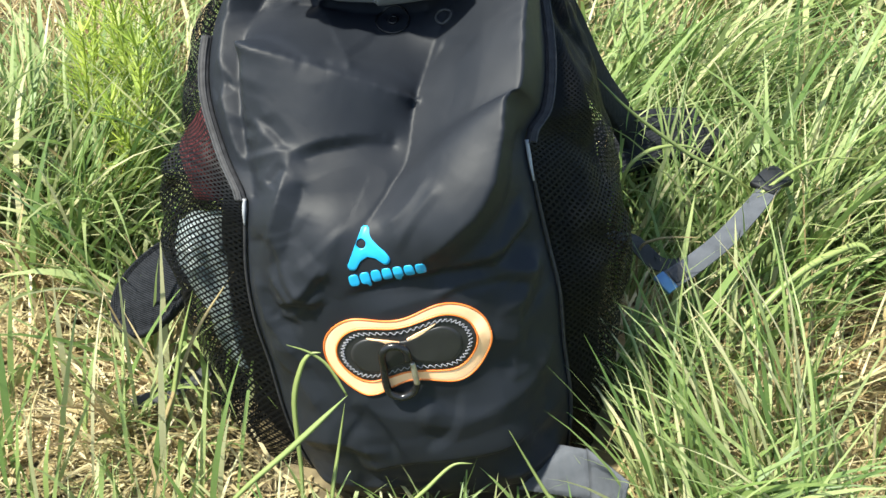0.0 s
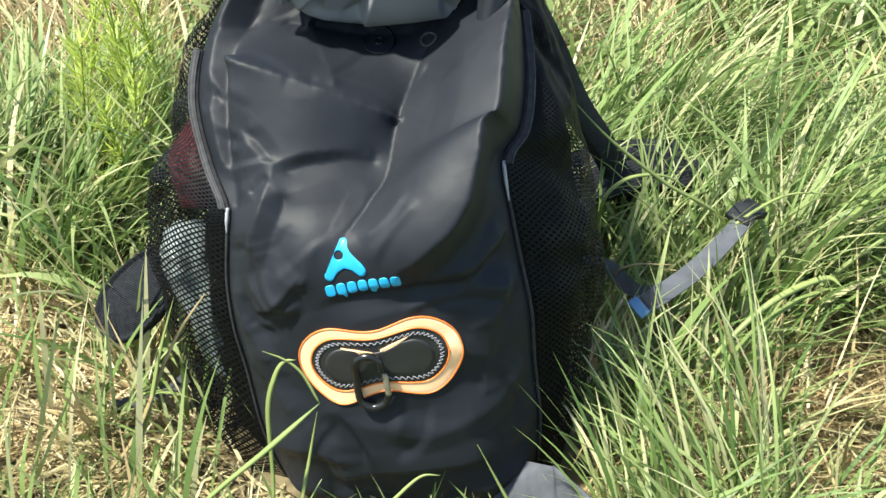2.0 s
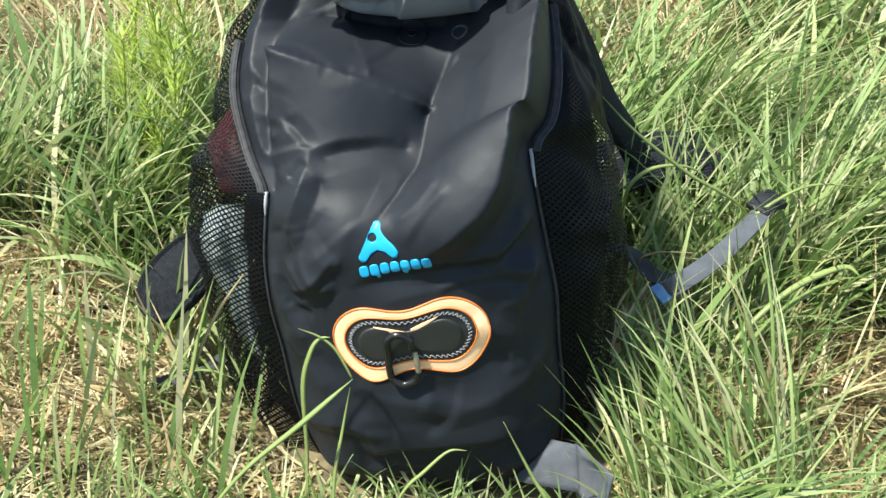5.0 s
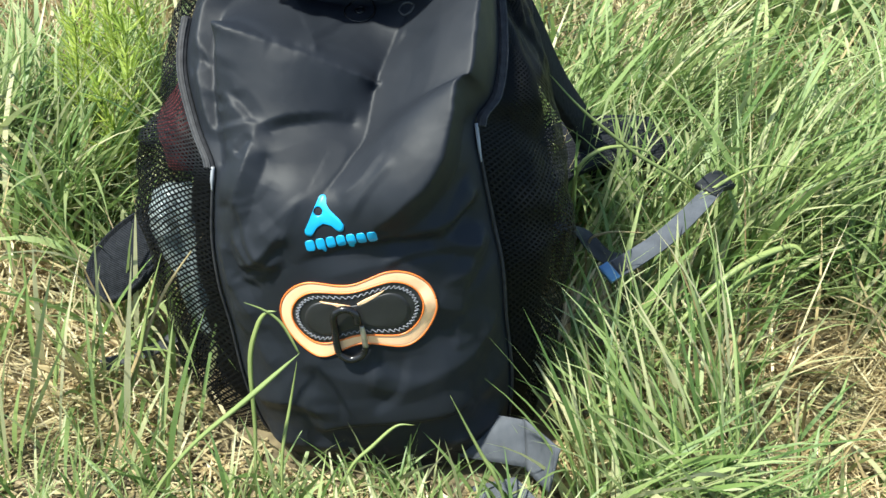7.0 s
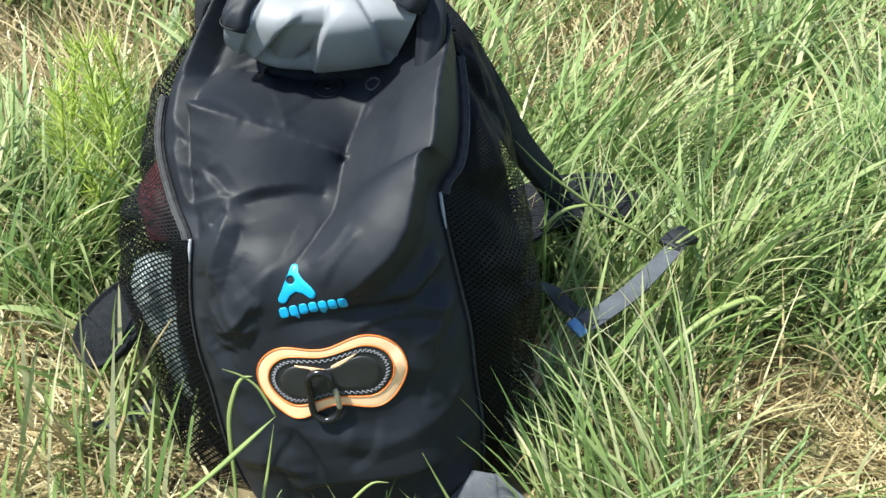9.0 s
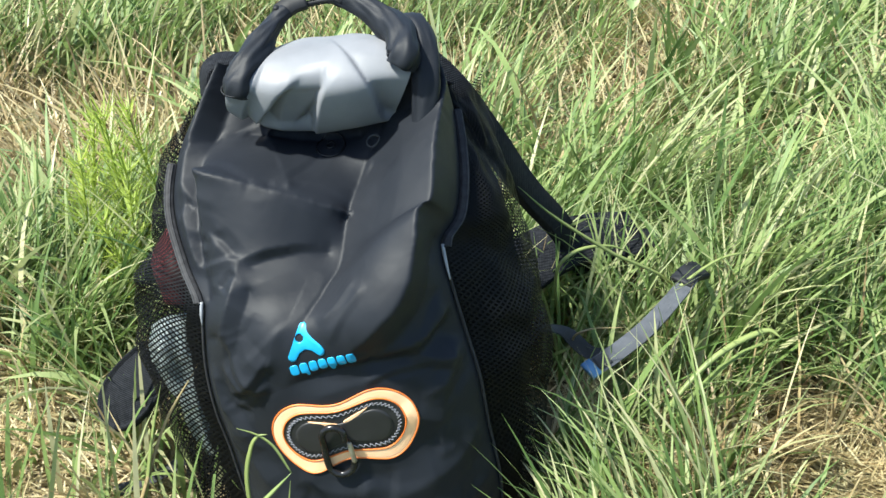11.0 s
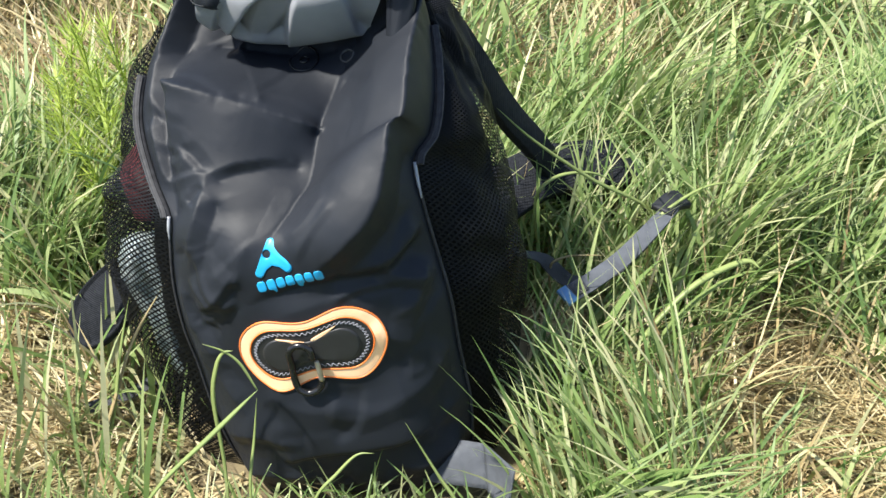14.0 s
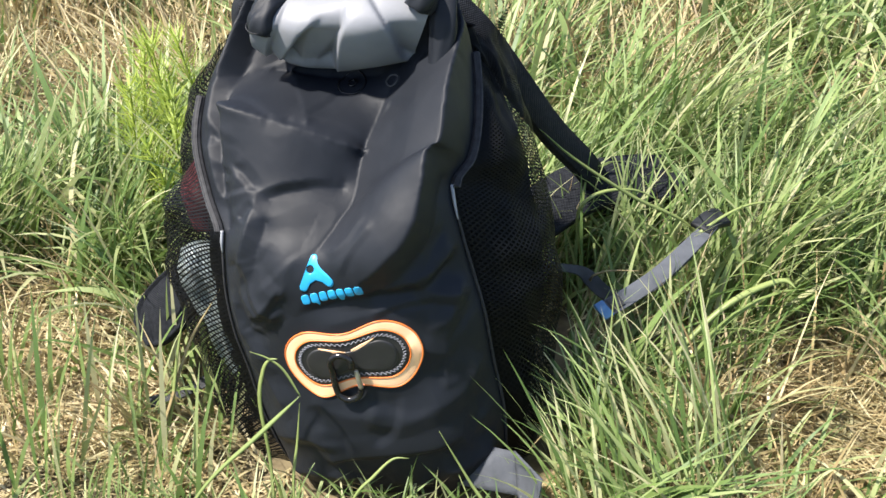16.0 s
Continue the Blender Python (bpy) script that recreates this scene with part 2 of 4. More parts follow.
def front_base(u, v):
    l, r, b = level(v)
    s = 1 - abs(2 * u - 1) ** (2.6 + 2.6 * max(0.0, 1 - v / 3))
    return l + (r - l) * u + np.array([0, -1.0, 0.12]) * b * s


# The pulled cloth: ridges, lips and hollows of the front as lines of (u, v, height); it spans straight from one to the next.
SPANS = [
    [(0.99, 12.0, 0.030), (0.93, 10.3, 0.054), (0.89, 8.95, 0.066), (0.88, 7.35, 0.062), (0.82, 6.3, 0.048), (0.70, 5.78, 0.031), (0.60, 5.42, 0.012)],
    [(0.95, 7.2, 0.012), (0.90, 6.1, 0.010), (0.78, 5.5, 0.007), (0.66, 5.2, 0.003)],
    [(0.82, 12.0, -0.020), (0.73, 10.4, -0.020), (0.67, 9.6, -0.022), (0.61, 8.6, -0.015), (0.57, 7.5, -0.017), (0.48, 6.5, -0.012), (0.41, 5.8, -0.002)],
    [(0.14, 9.6, 0.034), (0.18, 9.4, 0.050), (0.37, 9.15, 0.036), (0.55, 8.85, 0.010), (0.64, 8.75, -0.012)],
    [(0.22, 10.7, -0.026), (0.45, 10.6, -0.044), (0.66, 10.5, -0.036)],
    [(0.18, 12.0, -0.030), (0.45, 12.0, -0.055), (0.75, 12.0, -0.040)],
    [(0.30, 10.7, -0.022), (0.37, 10.1, -0.006), (0.45, 9.2, 0.024)],
    [(0.03, 12.0, 0.016), (0.06, 10.6, 0.018), (0.07, 9.0, 0.016), (0.05, 8.0, 0.008)],
    [(0.10, 12.0, -0.018), (0.12, 10.6, -0.012), (0.125, 9.9, 0.006), (0.112, 8.8, 0.004), (0.08, 8.05, 0.002), (0.03, 7.0, -0.002)],
    [(0.17, 9.3, 0.042), (0.145, 8.6, 0.024), (0.115, 8.2, 0.014)],
    [(0.115, 8.2, 0.014), (0.165, 8.45, 0.024), (0.205, 8.25, 0.024), (0.235, 7.85, 0.020)],
    [(0.235, 7.85, 0.020), (0.33, 8.05, 0.018), (0.45, 8.17, 0.006), (0.55, 8.12, -0.014)],
    [(0.27, 7.7, 0.011), (0.34, 7.88, 0.006), (0.46, 8.0, -0.004), (0.54, 8.02, -0.016)],
    [(0.235, 7.82, 0.020), (0.17, 7.05, 0.017), (0.13, 6.2, 0.012), (0.11, 5.3, 0.003)],
    [(0.235, 7.1, 0.003), (0.19, 6.2, 0.000), (0.17, 5.5, -0.001)],
    [(0.45, 7.2, -0.008), (0.38, 6.2, -0.004), (0.30, 5.3, 0.008)],
]
# Fine creases: line of (u, v), height, reach on its left and on its right (metres), seen along the line.
FOLDS = [
    ([(0.36, 4.85), (0.55, 5.10), (0.68, 5.10), (0.83, 5.05), (0.92, 5.3), (0.99, 5.55)], -0.005, 0.003, 0.014),
    ([(0.62, 4.72), (0.74, 4.86), (0.9, 4.8)], 0.003, 0.010, 0.004),
    ([(0.28, 1.55), (0.38, 1.7), (0.59, 1.8), (0.75, 1.85), (0.88, 2.0)], 0.008, 0.030, 0.005),
    ([(0.05, 1.8), (0.2, 2.05), (0.40, 1.95)], 0.005, 0.016, 0.006),
    ([(0.04, 5.2), (0.08, 4.2), (0.17, 3.2)], 0.006, 0.008, 0.020),
    ([(0.10, 5.3), (0.2, 4.75), (0.3, 4.9)], 0.004, 0.012, 0.005),
    ([(0.96, 5.0), (0.90, 4.4), (0.84, 3.4)], 0.004, 0.008, 0.014),
    ([(0.72, 4.0), (0.8, 3.6), (0.88, 3.4)], 0.003, 0.009, 0.012),
    ([(0.5, 2.5), (0.62, 2.35), (0.8, 2.6)], 0.003, 0.012, 0.008),
    ([(0.03, 3.6), (0.12, 3.0), (0.2, 2.4)], 0.005, 0.012, 0.018),
    ([(0.97, 3.2), (0.88, 2.7), (0.72, 2.5)], 0.005, 0.010, 0.018),
    ([(0.98, 1.5), (0.86, 1.3), (0.7, 1.25)], 0.005, 0.014, 0.010),
    ([(0.06, 1.0), (0.25, 1.15), (0.5, 1.0)], 0.005, 0.012, 0.014),
    ([(0.78, 5.4), (0.86, 4.9), (0.97, 4.6)], 0.005, 0.014, 0.008),
    ([(0.3, 2.75), (0.45, 2.5), (0.6, 2.6)], 0.0035, 0.014, 0.010),
    ([(0.30, 5.5), (0.20, 4.85), (0.10, 4.6)], 0.006, 0.004, 0.022),
    ([(0.13, 6.0), (0.18, 5.2), (0.26, 4.7)], 0.004, 0.014, 0.004),
    ([(0.97, 5.7), (0.86, 5.35), (0.70, 5.25)], 0.005, 0.003, 0.012),
    ([(0.11, 8.2), (0.165, 8.5), (0.205, 8.3), (0.24, 7.85)], -0.0035, 0.009, 0.003),
    ([(0.10, 9.1), (0.06, 9.0), (0.02, 8.85)], -0.004, 0.003, 0.012),
    ([(0.70, 9.7), (0.74, 9.55), (0.79, 9.3)], -0.003, 0.003, 0.010),
    ([(0.70, 6.5), (0.60, 6.1), (0.53, 5.6)], 0.0022, 0.003, 0.012),
    ([(0.66, 6.75), (0.58, 6.3), (0.50, 6.0)], 0.002, 0.003, 0.010),
    ([(0.12, 7.2), (0.16, 7.4), (0.21, 7.55)], -0.003, 0.003, 0.010),
    ([(0.82, 10.6), (0.80, 9.0), (0.76, 7.6)], 0.002, 0.020, 0.012),
]
# small stray wrinkles of thin cloth, away from the prints
stray = np.random.default_rng(5)
while len(FOLDS) < 80:
    u, v = stray.uniform(0.05, 0.95), stray.uniform(0.5, 11.2)
    if abs(u - 0.51) < 0.34 and abs(v - 3.72) < 1.15 or abs(u - 0.47) < 0.17 and 4.9 < v < 6.4 or 0.58 < u < 0.9 and 5.6 < v < 10 or 0.24 < u < 0.6 and 6 < v < 8.4:
        continue
    turn, reach = stray.choice((0.6, 0.9, 2.2, 2.6, 0.1)) + stray.normal(0, 0.3), stray.uniform(0.014, 0.045)
    du, dv, bow = reach * math.cos(turn) / 0.3, reach * math.sin(turn) / 0.052, stray.normal(0, 0.25)
    sides = (0.003, stray.uniform(0.006, 0.016))
    FOLDS.append(([(u - du, v - dv), (u - dv * bow * 0.17, v + du * bow * 5.8), (u + du, v + dv)], stray.choice((-1, 1)) * stray.uniform(0.0008, 0.0024), *(sides if stray.random() < 0.5 else sides[::-1])))
STIFF = 1.3                # how hard the cloth breaks
ACROSS, UP = 0.30, 0.052    # metres to a unit of u and of v
FOLD_LINES = [(spline(l, 3 * len(l)) * (ACROSS, UP), h, a, b) for l, h, a, b in FOLDS]


def folds(u, v):
    """Height of the creases at arrays of u and v."""
    px, py = u * ACROSS, v * UP
    out = np.zeros_like(u)
    for line, h, left, right in FOLD_LINES:
        best = np.full_like(u, 9.0)
        side, along = np.zeros_like(u), np.zeros_like(u)
        for k in range(len(line) - 1):
            (ax, ay), (dx, dy) = line[k], line[k + 1] - line[k]
            qx, qy = px - ax, py - ay
            t = np.clip((qx * dx + qy * dy) / (dx * dx + dy * dy), 0, 1)
            dist = np.hypot(qx - t * dx, qy - t * dy)
            near = dist < best
            best = np.where(near, dist, best)
            side = np.where(near, dx * qy - dy * qx, side)
            along = np.where(near, (k + t) / (len(line) - 1), along)
        f = best / (1.7 * np.maximum(np.where(side > 0, left, right), 0.0048))
        tent = np.clip(1 - (np.sqrt(f * f + 0.0025) - 0.05) / 0.95, 0, 1) ** 1.15
        out += STIFF * h * tent * np.minimum(1.0, np.minimum(6 * along + 0.1, 5 * (1 - along) + 0.02))
    out += [0.0012 * noise.noise((a * 6, b * 0.8, 1.0)) + 0.0022 * (0.4 - abs(noise.noise((a * 5 + b * 0.4, b * 0.9 - a * 2, 5.0)))) for a, b in zip(u.flat, v.flat)]
    out *= np.minimum(1.0, np.minimum(14 * u + 0.05, 14 * (1 - u) + 0.05))
    return out


FU, FV = np.linspace(0, 1, 151), np.linspace(0, TOP, 301)


def pulled(nu, nv):
    """Cloth drawn tight over the lines of SPANS, held along the seams and on the full lower half."""
    h, held = np.zeros((nv, nu)), np.zeros((nv, nu), bool)
    held[:, 0] = held[:, -1] = True
    held[:int(4.9 / TOP * (nv - 1))] = True
    for line in SPANS:
        for u, v, z in spline(line, 400):
            i, j = round(min(max(u, 0), 1) * (nu - 1)), round(min(max(v / TOP, 0), 1) * (nv - 1))
            h[j, i], held[j, i] = z, True
    fixed = h.copy()
    for _ in range(2600):
        p = np.pad(h, 1, mode="edge")
        h = np.where(held, fixed, 0.25 * (p[:-2, 1:-1] + p[2:, 1:-1] + p[1:-1, :-2] + p[1:-1, 2:]))
    for _ in range(1):
        p = np.pad(h, 1, mode="edge")
        h = 0.5 * h + 0.125 * (p[:-2, 1:-1] + p[2:, 1:-1] + p[1:-1, :-2] + p[1:-1, 2:])
    return h


HEIGHTS = pulled(len(FU), len(FV)) + folds(np.tile(FU, len(FV)), np.repeat(FV, len(FU))).reshape(len(FV), len(FU))


def crease(u, v):
    """The height of the creases between the points at which it was worked out."""
    a, b = min(max(u, 0), 1) * (len(FU) - 1), min(max(v / TOP, 0), 1) * (len(FV) - 1)
    i, j = min(int(a), len(FU) - 2), min(int(b), len(FV) - 2)
    a, b = a - i, b - j
    return float((HEIGHTS[j, i] * (1 - a) + HEIGHTS[j, i + 1] * a) * (1 - b) + (HEIGHTS[j + 1, i] * (1 - a) + HEIGHTS[j + 1, i + 1] * a) * b)


def front_normal(u, v):
    e = 0.02
    du = Vector(front_base(min(u + e, 1), v) - front_base(max(u - e, 0), v))
    dv = Vector(front_base(u, min(v + 0.1, TOP)) - front_base(u, max(v - 0.1, 0)))
    return du.cross(dv).normalized()


def front(u, v, lift=0.0):
    return Vector(front_base(u, v)) + front_normal(u, v) * (crease(u, v) + lift)


# ---- ground ----
GZ = 0.06


def ground_z(x, y):
    return GZ + 0.02 * noise.noise((x * 1.7, y * 1.7, 3.0)) + 0.008 * noise.noise((x * 7, y * 7, 9.0)) + 0.012 * max(0.0, min(1.0, x / 0.3))


n = 160
axis = [math.copysign(abs(k) ** 3, k) * 58 + k * 2 for k in np.linspace(-1, 1, n)]
tagged(part("ground", grid_bm([[(x, y + 1.2, ground_z(x, y + 1.2)) for x in axis] for y in axis]), M_SOIL, None), "brown soil under dry thatch and grass", "ground", kind="structure")

# ---- rucksack ----
bag = tagged(new("rucksack"), "black roll-top rucksack standing slumped in long grass", "rucksack")
front_rows = [[Vector(front_base(u, v)) + front_normal(u, v) * float(HEIGHTS[j, i]) for i, u in enumerate(FU)] for j, v in enumerate(FV)]
part("front_panel", grid_bm(front_rows), M_NYLON, bag, "creased black nylon front panel")
# side pockets of netting: seam, widest point, back edge
def net_surface(left):
    if left:
        wide = [(-0.268, 0.93, 0.052), (-0.288, 0.94, 0.09), (-0.312, 0.95, 0.135), (-0.334, 0.955, 0.2), (-0.347, 0.965, 0.27), (-0.352, 0.97, 0.33), (-0.342, 0.975, 0.4), (-0.33, 0.98, 0.44), (-0.316, 0.992, 0.47), (-0.304, 1.01, 0.515), (-0.299, 1.04, 0.555), (-0.28, 1.068, 0.6)]
        back = [(-0.2 - 0.02 * min(k, 6) / 6, 1.07 + 0.006 * k, w[2] + 0.02) for k, w in enumerate(wide)]
    else:
        wide = [(0.14, 0.95, 0.08), (0.152, 0.97, 0.12), (0.163, 0.985, 0.19), (0.168, 0.995, 0.26), (0.169, 1.0, 0.31), (0.16, 1.01, 0.363), (0.147, 1.02, 0.41), (0.133, 1.035, 0.45), (0.116, 1.05, 0.5), (0.1, 1.065, 0.53), (0.072, 1.085, 0.565), (0.042, 1.095, 0.6)]
        back = [(0.07 + 0.01 * (k % 2), 1.1 + 0.007 * k, w[2] + 0.02) for k, w in enumerate(wide)]
    W, B = spline(wide, 200), spline(back, 200)

    def at(s, v):
        l, r, _ = level(v)
        seam = l if left else r
        k = int(min(max(v / 11 * 199, 0), 199))
        a, b, c = seam, W[k], B[k]
        bend = 2 * b - 0.5 * (a + c)      # the curve passes through the widest point
        p = (1 - s) ** 2 * a + 2 * s * (1 - s) * bend + s * s * c
        wob = (0.015 * noise.noise((s * 3.2 + v * 0.35, v * 0.55 - s, 2.0 if left else 7.0)) + 0.006 * noise.noise((s * 9, v * 1.6, 4.0))) * s * (1 - s) * 4
        return Vector(p) + Vector((wob * (-1 if left else 1), -wob, 0))
    return at


net_l, net_r = net_surface(True), net_surface(False)
# back and sides behind the front panel
body_rows = []
for v in np.linspace(0, TOP, 40):
    l, r, b = level(v)
    deep = 0.20 - 0.11 * (v / TOP) ** 2
    w = r - l
    inner = lambda net, k, off: net(k, v) + (Vector((l + r) / 2 + (0, 0.1, 0)) - net(k, v)).normalized() * off
    top = max(0.0, (v - 9) / 3)
    body_rows.append([Vector(l) + Vector((0.002, 0.003, 0)), inner(net_l, 0.15, 0.026), inner(net_l, 0.4, 0.045 if v < 3 else 0.08), inner(net_l, 0.7, 0.04 if v < 3 else 0.075), Vector(l + 0.5 * w + (0, deep * 1.05, 0.035 - 0.09 * top)), inner(net_r, 0.72, 0.03), inner(net_r, 0.45, 0.028), inner(net_r, 0.15, 0.008), Vector(r) + Vector((-0.002, 0.003, 0))])
body_rows = [[Vector(p) for p in spline(row, 44)] for row in body_rows]
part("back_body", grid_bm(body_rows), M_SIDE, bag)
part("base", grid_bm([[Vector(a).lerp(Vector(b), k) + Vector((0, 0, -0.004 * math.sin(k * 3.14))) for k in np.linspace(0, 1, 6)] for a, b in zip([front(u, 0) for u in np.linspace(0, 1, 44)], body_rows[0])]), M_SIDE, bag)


def net_bm(at, nu, nv, hole=0.62):
    """A knitted net: rows of lozenge holes, each with its own rim."""
    bm = bmesh.new()
    cache = {}

    def vert(i, j):
        if (i, j) not in cache:
            cache[i, j] = bm.verts.new(at(i / nu, 11 * j / nv))
        return cache[i, j]
    for j in range(0, nv - 1):
        for i in range(j % 2, nu - 1, 2):
            if i + 2 > nu or j + 2 > nv:
                continue
            ring = [vert(i + 1, j), vert(i + 2, j + 1), vert(i + 1, j + 2), vert(i, j + 1)]
            mid = sum((v.co for v in ring), Vector()) / 4
            inner = [bm.verts.new(mid + (v.co - mid) * hole) for v in ring]
            for k in range(4):
                bm.faces.new((ring[k], ring[(k + 1) % 4], inner[(k + 1) % 4], inner[k]))
    return bm


part("side_pocket", net_bm(net_l, 72, 190), M_NET, bag, "black net side pocket")
part("side_pocket", net_bm(net_r, 72, 190), M_NET, bag, "black net side pocket")
for left in (True, False):
    edge = [Vector(level(v)[0 if left else 1]) + Vector((0, -0.004, 0)) for v in np.linspace(0.3, 7, 16)]
    part("seam_piping", tube_bm(edge, [0.0019], 8, 80), M_ZIP, bag)
    out = -1 if left else 1
    for name, shift, lift, r, flat, material, label in (("zip", 0.004, 0.004, 0.0052, 0.35, M_ZIP, "dark zip band along the pocket mouth"), ("zip_coil", 0.003, 0.0065, 0.0012, 1.0, M_ZIP, ""), ("zip_edge", 0.0095, 0.005, 0.0011, 1.0, M_EDGE, "pale grey edge of the zip band")):
        line = [Vector(level(v)[0 if left else 1]) + Vector((out * shift, -lift, 0.001)) for v in np.linspace(6.9, 9.9 if left else 10.5, 12)]
        part(name, tube_bm(line, [r], 10, 80, flat), material, bag, label)
    a = Vector(level(7.0)[0 if left else 1])
    b = Vector(level(6.1)[0 if left else 1])
    part("zip_end", tube_bm([a + Vector((0, -0.006, 0)), a.lerp(b, 0.5) + Vector((0, -0.008, 0)), b + Vector((0, -0.006, 0))], [0.0022, 0.002, 0.0008], 8, 10), M_PIPING, bag, "silver tape at the zip end")


# ---- rolled top ----
# rows from the tucked lower edge over the top to the back
ROLL_ROWS = [
    [(-0.205, 1.07, 0.605), (-0.17, 1.075, 0.59), (-0.12, 1.075, 0.585), (-0.075, 1.075, 0.588), (-0.01, 1.07, 0.60)],
    [(-0.216, 1.008, 0.612), (-0.185, 1.018, 0.586), (-0.133, 1.023, 0.579), (-0.072, 1.022, 0.586), (-0.020, 1.035, 0.594)],
    [(-0.215, 0.998, 0.640), (-0.17, 0.988, 0.641), (-0.116, 0.986, 0.640), (-0.059, 0.988, 0.646), (-0.002, 1.01, 0.650)],
    [(-0.206, 1.02, 0.655), (-0.168, 1.014, 0.668), (-0.112, 1.012, 0.673), (-0.058, 1.014, 0.678), (0.003, 1.03, 0.672)],
    [(-0.201, 1.06, 0.66), (-0.163, 1.06, 0.673), (-0.114, 1.06, 0.681), (-0.065, 1.06, 0.686), (-0.006, 1.065, 0.683)],
    [(-0.20, 1.105, 0.645), (-0.155, 1.11, 0.66), (-0.11, 1.112, 0.667), (-0.07, 1.11, 0.67), (-0.01, 1.108, 0.662)],
    [(-0.20, 1.125, 0.60), (-0.152, 1.132, 0.605), (-0.11, 1.135, 0.61), (-0.07, 1.133, 0.61), (-0.01, 1.125, 0.605)],
]
ROLL_FOLDS = [  # start and end (along, over), depth, reach to the left and to the right
    ((0.24, 1.0), (0.46, 2.6), 0.034, 0.02, 0.20), ((0.53, 1.0), (0.56, 2.9), 0.030, 0.16, 0.03),
    ((0.95, 1.0), (0.56, 4.3), 0.016, 0.02, 0.18), ((0.12, 0.8), (0.26, 3.4), 0.010, 0.02, 0.14)]


def roll_grid(across, over):
    cols = [spline(row, across) for row in ROLL_ROWS]
    out = [spline([row[i] for row in cols], over) for i in range(across)]
    rows = []
    for j in range(over):
        r = 6 * j / (over - 1)
        row = []
        for i in range(across):
            s = i / (across - 1)
            p = Vector(out[i][j])
            n_ = Vector(out[min(i + 1, across - 1)][j] - out[max(i - 1, 0)][j]).cross(Vector(out[i][min(j + 1, over - 1)] - out[i][max(j - 1, 0)])).normalized()
            h = 0.003 * noise.noise((s * 4, r * 0.7, 3.0))
            for (s0, r0), (s1, r1), depth, left, right in ROLL_FOLDS:
                k = (r - r0) / (r1 - r0)
                if -0.15 < k < 1:
                    d = s - (s0 + (s1 - s0) * k)
                    h -= depth * max(0.0, 1 - abs(d) / (left if d < 0 else right)) * min(1.0, (k + 0.15) * 5) * (1 - k)
            row.append(p + n_ * h)
        rows.append(row)
    return rows


part("rolled_top", grid_bm(roll_grid(90, 90)), M_GREY, bag, "pale grey coated lining of the rolled top")
ARM = "rolled black end folded up to the buckle"
part("handle_arm", tube_bm([(-0.203, 1.0, 0.634), (-0.200, 1.003, 0.648), (-0.191, 1.02, 0.665), (-0.181, 1.05, 0.683), (-0.171, 1.075, 0.697), (-0.158, 1.09, 0.709)], [0.0172, 0.0182, 0.018, 0.0155, 0.0125, 0.0105], 36, 90, 0.9, 0.28), M_NYLON, bag, ARM)
part("end_stitching", tube_bm([(-0.201 + 0.0192 * math.cos(t), 1.001 + 0.0165 * math.sin(t), 0.644 + 0.005 * math.sin(t)) for t in np.linspace(0, 2 * math.pi, 30)], [0.0005], 5, 60), M_EDGE, bag)
part("handle_arm", tube_bm([(-0.012, 1.012, 0.668), (-0.006, 1.016, 0.681), (-0.012, 1.042, 0.693), (-0.038, 1.072, 0.705), (-0.069, 1.09, 0.716), (-0.098, 1.1, 0.725)], [0.0175, 0.0205, 0.0195, 0.0165, 0.0125, 0.0105], 36, 90, 0.9, 0.28), M_NYLON, bag, ARM)
# the cloth that runs from the arm over the shoulder of the bag
part("shoulder_fold", tube_bm([(0.014, 1.0, 0.60), (0.017, 1.02, 0.645), (0.012, 1.045, 0.680), (-0.004, 1.075, 0.697), (-0.02, 1.11, 0.68)], [0.012, 0.0165, 0.018, 0.017, 0.012], 28, 70, 0.8, 0.25), M_NYLON, bag)
TILT = [(0, -0.75, 0.65)] * 3
buckle = part("buckle", ribbon_bm([(-0.165, 1.088, 0.706), (-0.150, 1.096, 0.715), (-0.134, 1.1, 0.720)], TILT, 0.022, 0.008, 14), M_PLASTIC, bag, "dark plastic side-release buckle")
part("prong", ribbon_bm([(-0.136, 1.1, 0.7265), (-0.12, 1.101, 0.730), (-0.104, 1.1, 0.7325)], TILT, 0.0055, 0.006, 10), M_PLASTIC, buckle)
part("prong", ribbon_bm([(-0.136, 1.1, 0.7135), (-0.12, 1.101, 0.7165), (-0.104, 1.1, 0.7195)], TILT, 0.0055, 0.006, 10), M_PLASTIC, buckle)
part("tail_piece", ribbon_bm([(-0.108, 1.1, 0.726), (-0.096, 1.1, 0.727), (-0.084, 1.096, 0.724)], TILT, 0.022, 0.008, 12), M_PLASTIC, buckle)
part("end_bar", tube_bm([(-0.166, 1.082, 0.716), (-0.169, 1.085, 0.707), (-0.171, 1.09, 0.697)], [0.004], 8, 10), M_PLASTIC, buckle)
part("strap_top", ribbon_bm([(-0.225, 1.15, 0.622), (-0.252, 1.13, 0.632), (-0.272, 1.118, 0.622), (-0.276, 1.108, 0.59)], [(-0.3, -0.5, 0.8), (-0.4, -0.5, 0.75), (-0.7, -0.5, 0.4), (-0.9, -0.4, 0.1)], 0.03, 0.008, 24), M_PAD, bag)


# ---- prints and patch on the front ----
def tangent(u, v):
    """Steps in u and v for one metre across (towards the right seam) and one metre up the front."""
    e = 0.01
    du = (Vector(front_base(u + e, v)) - Vector(front_base(u - e, v))) / (2 * e)
    dv = (Vector(front_base(u, v + 0.1)) - Vector(front_base(u, v - 0.1))) / 0.2
    return du, dv


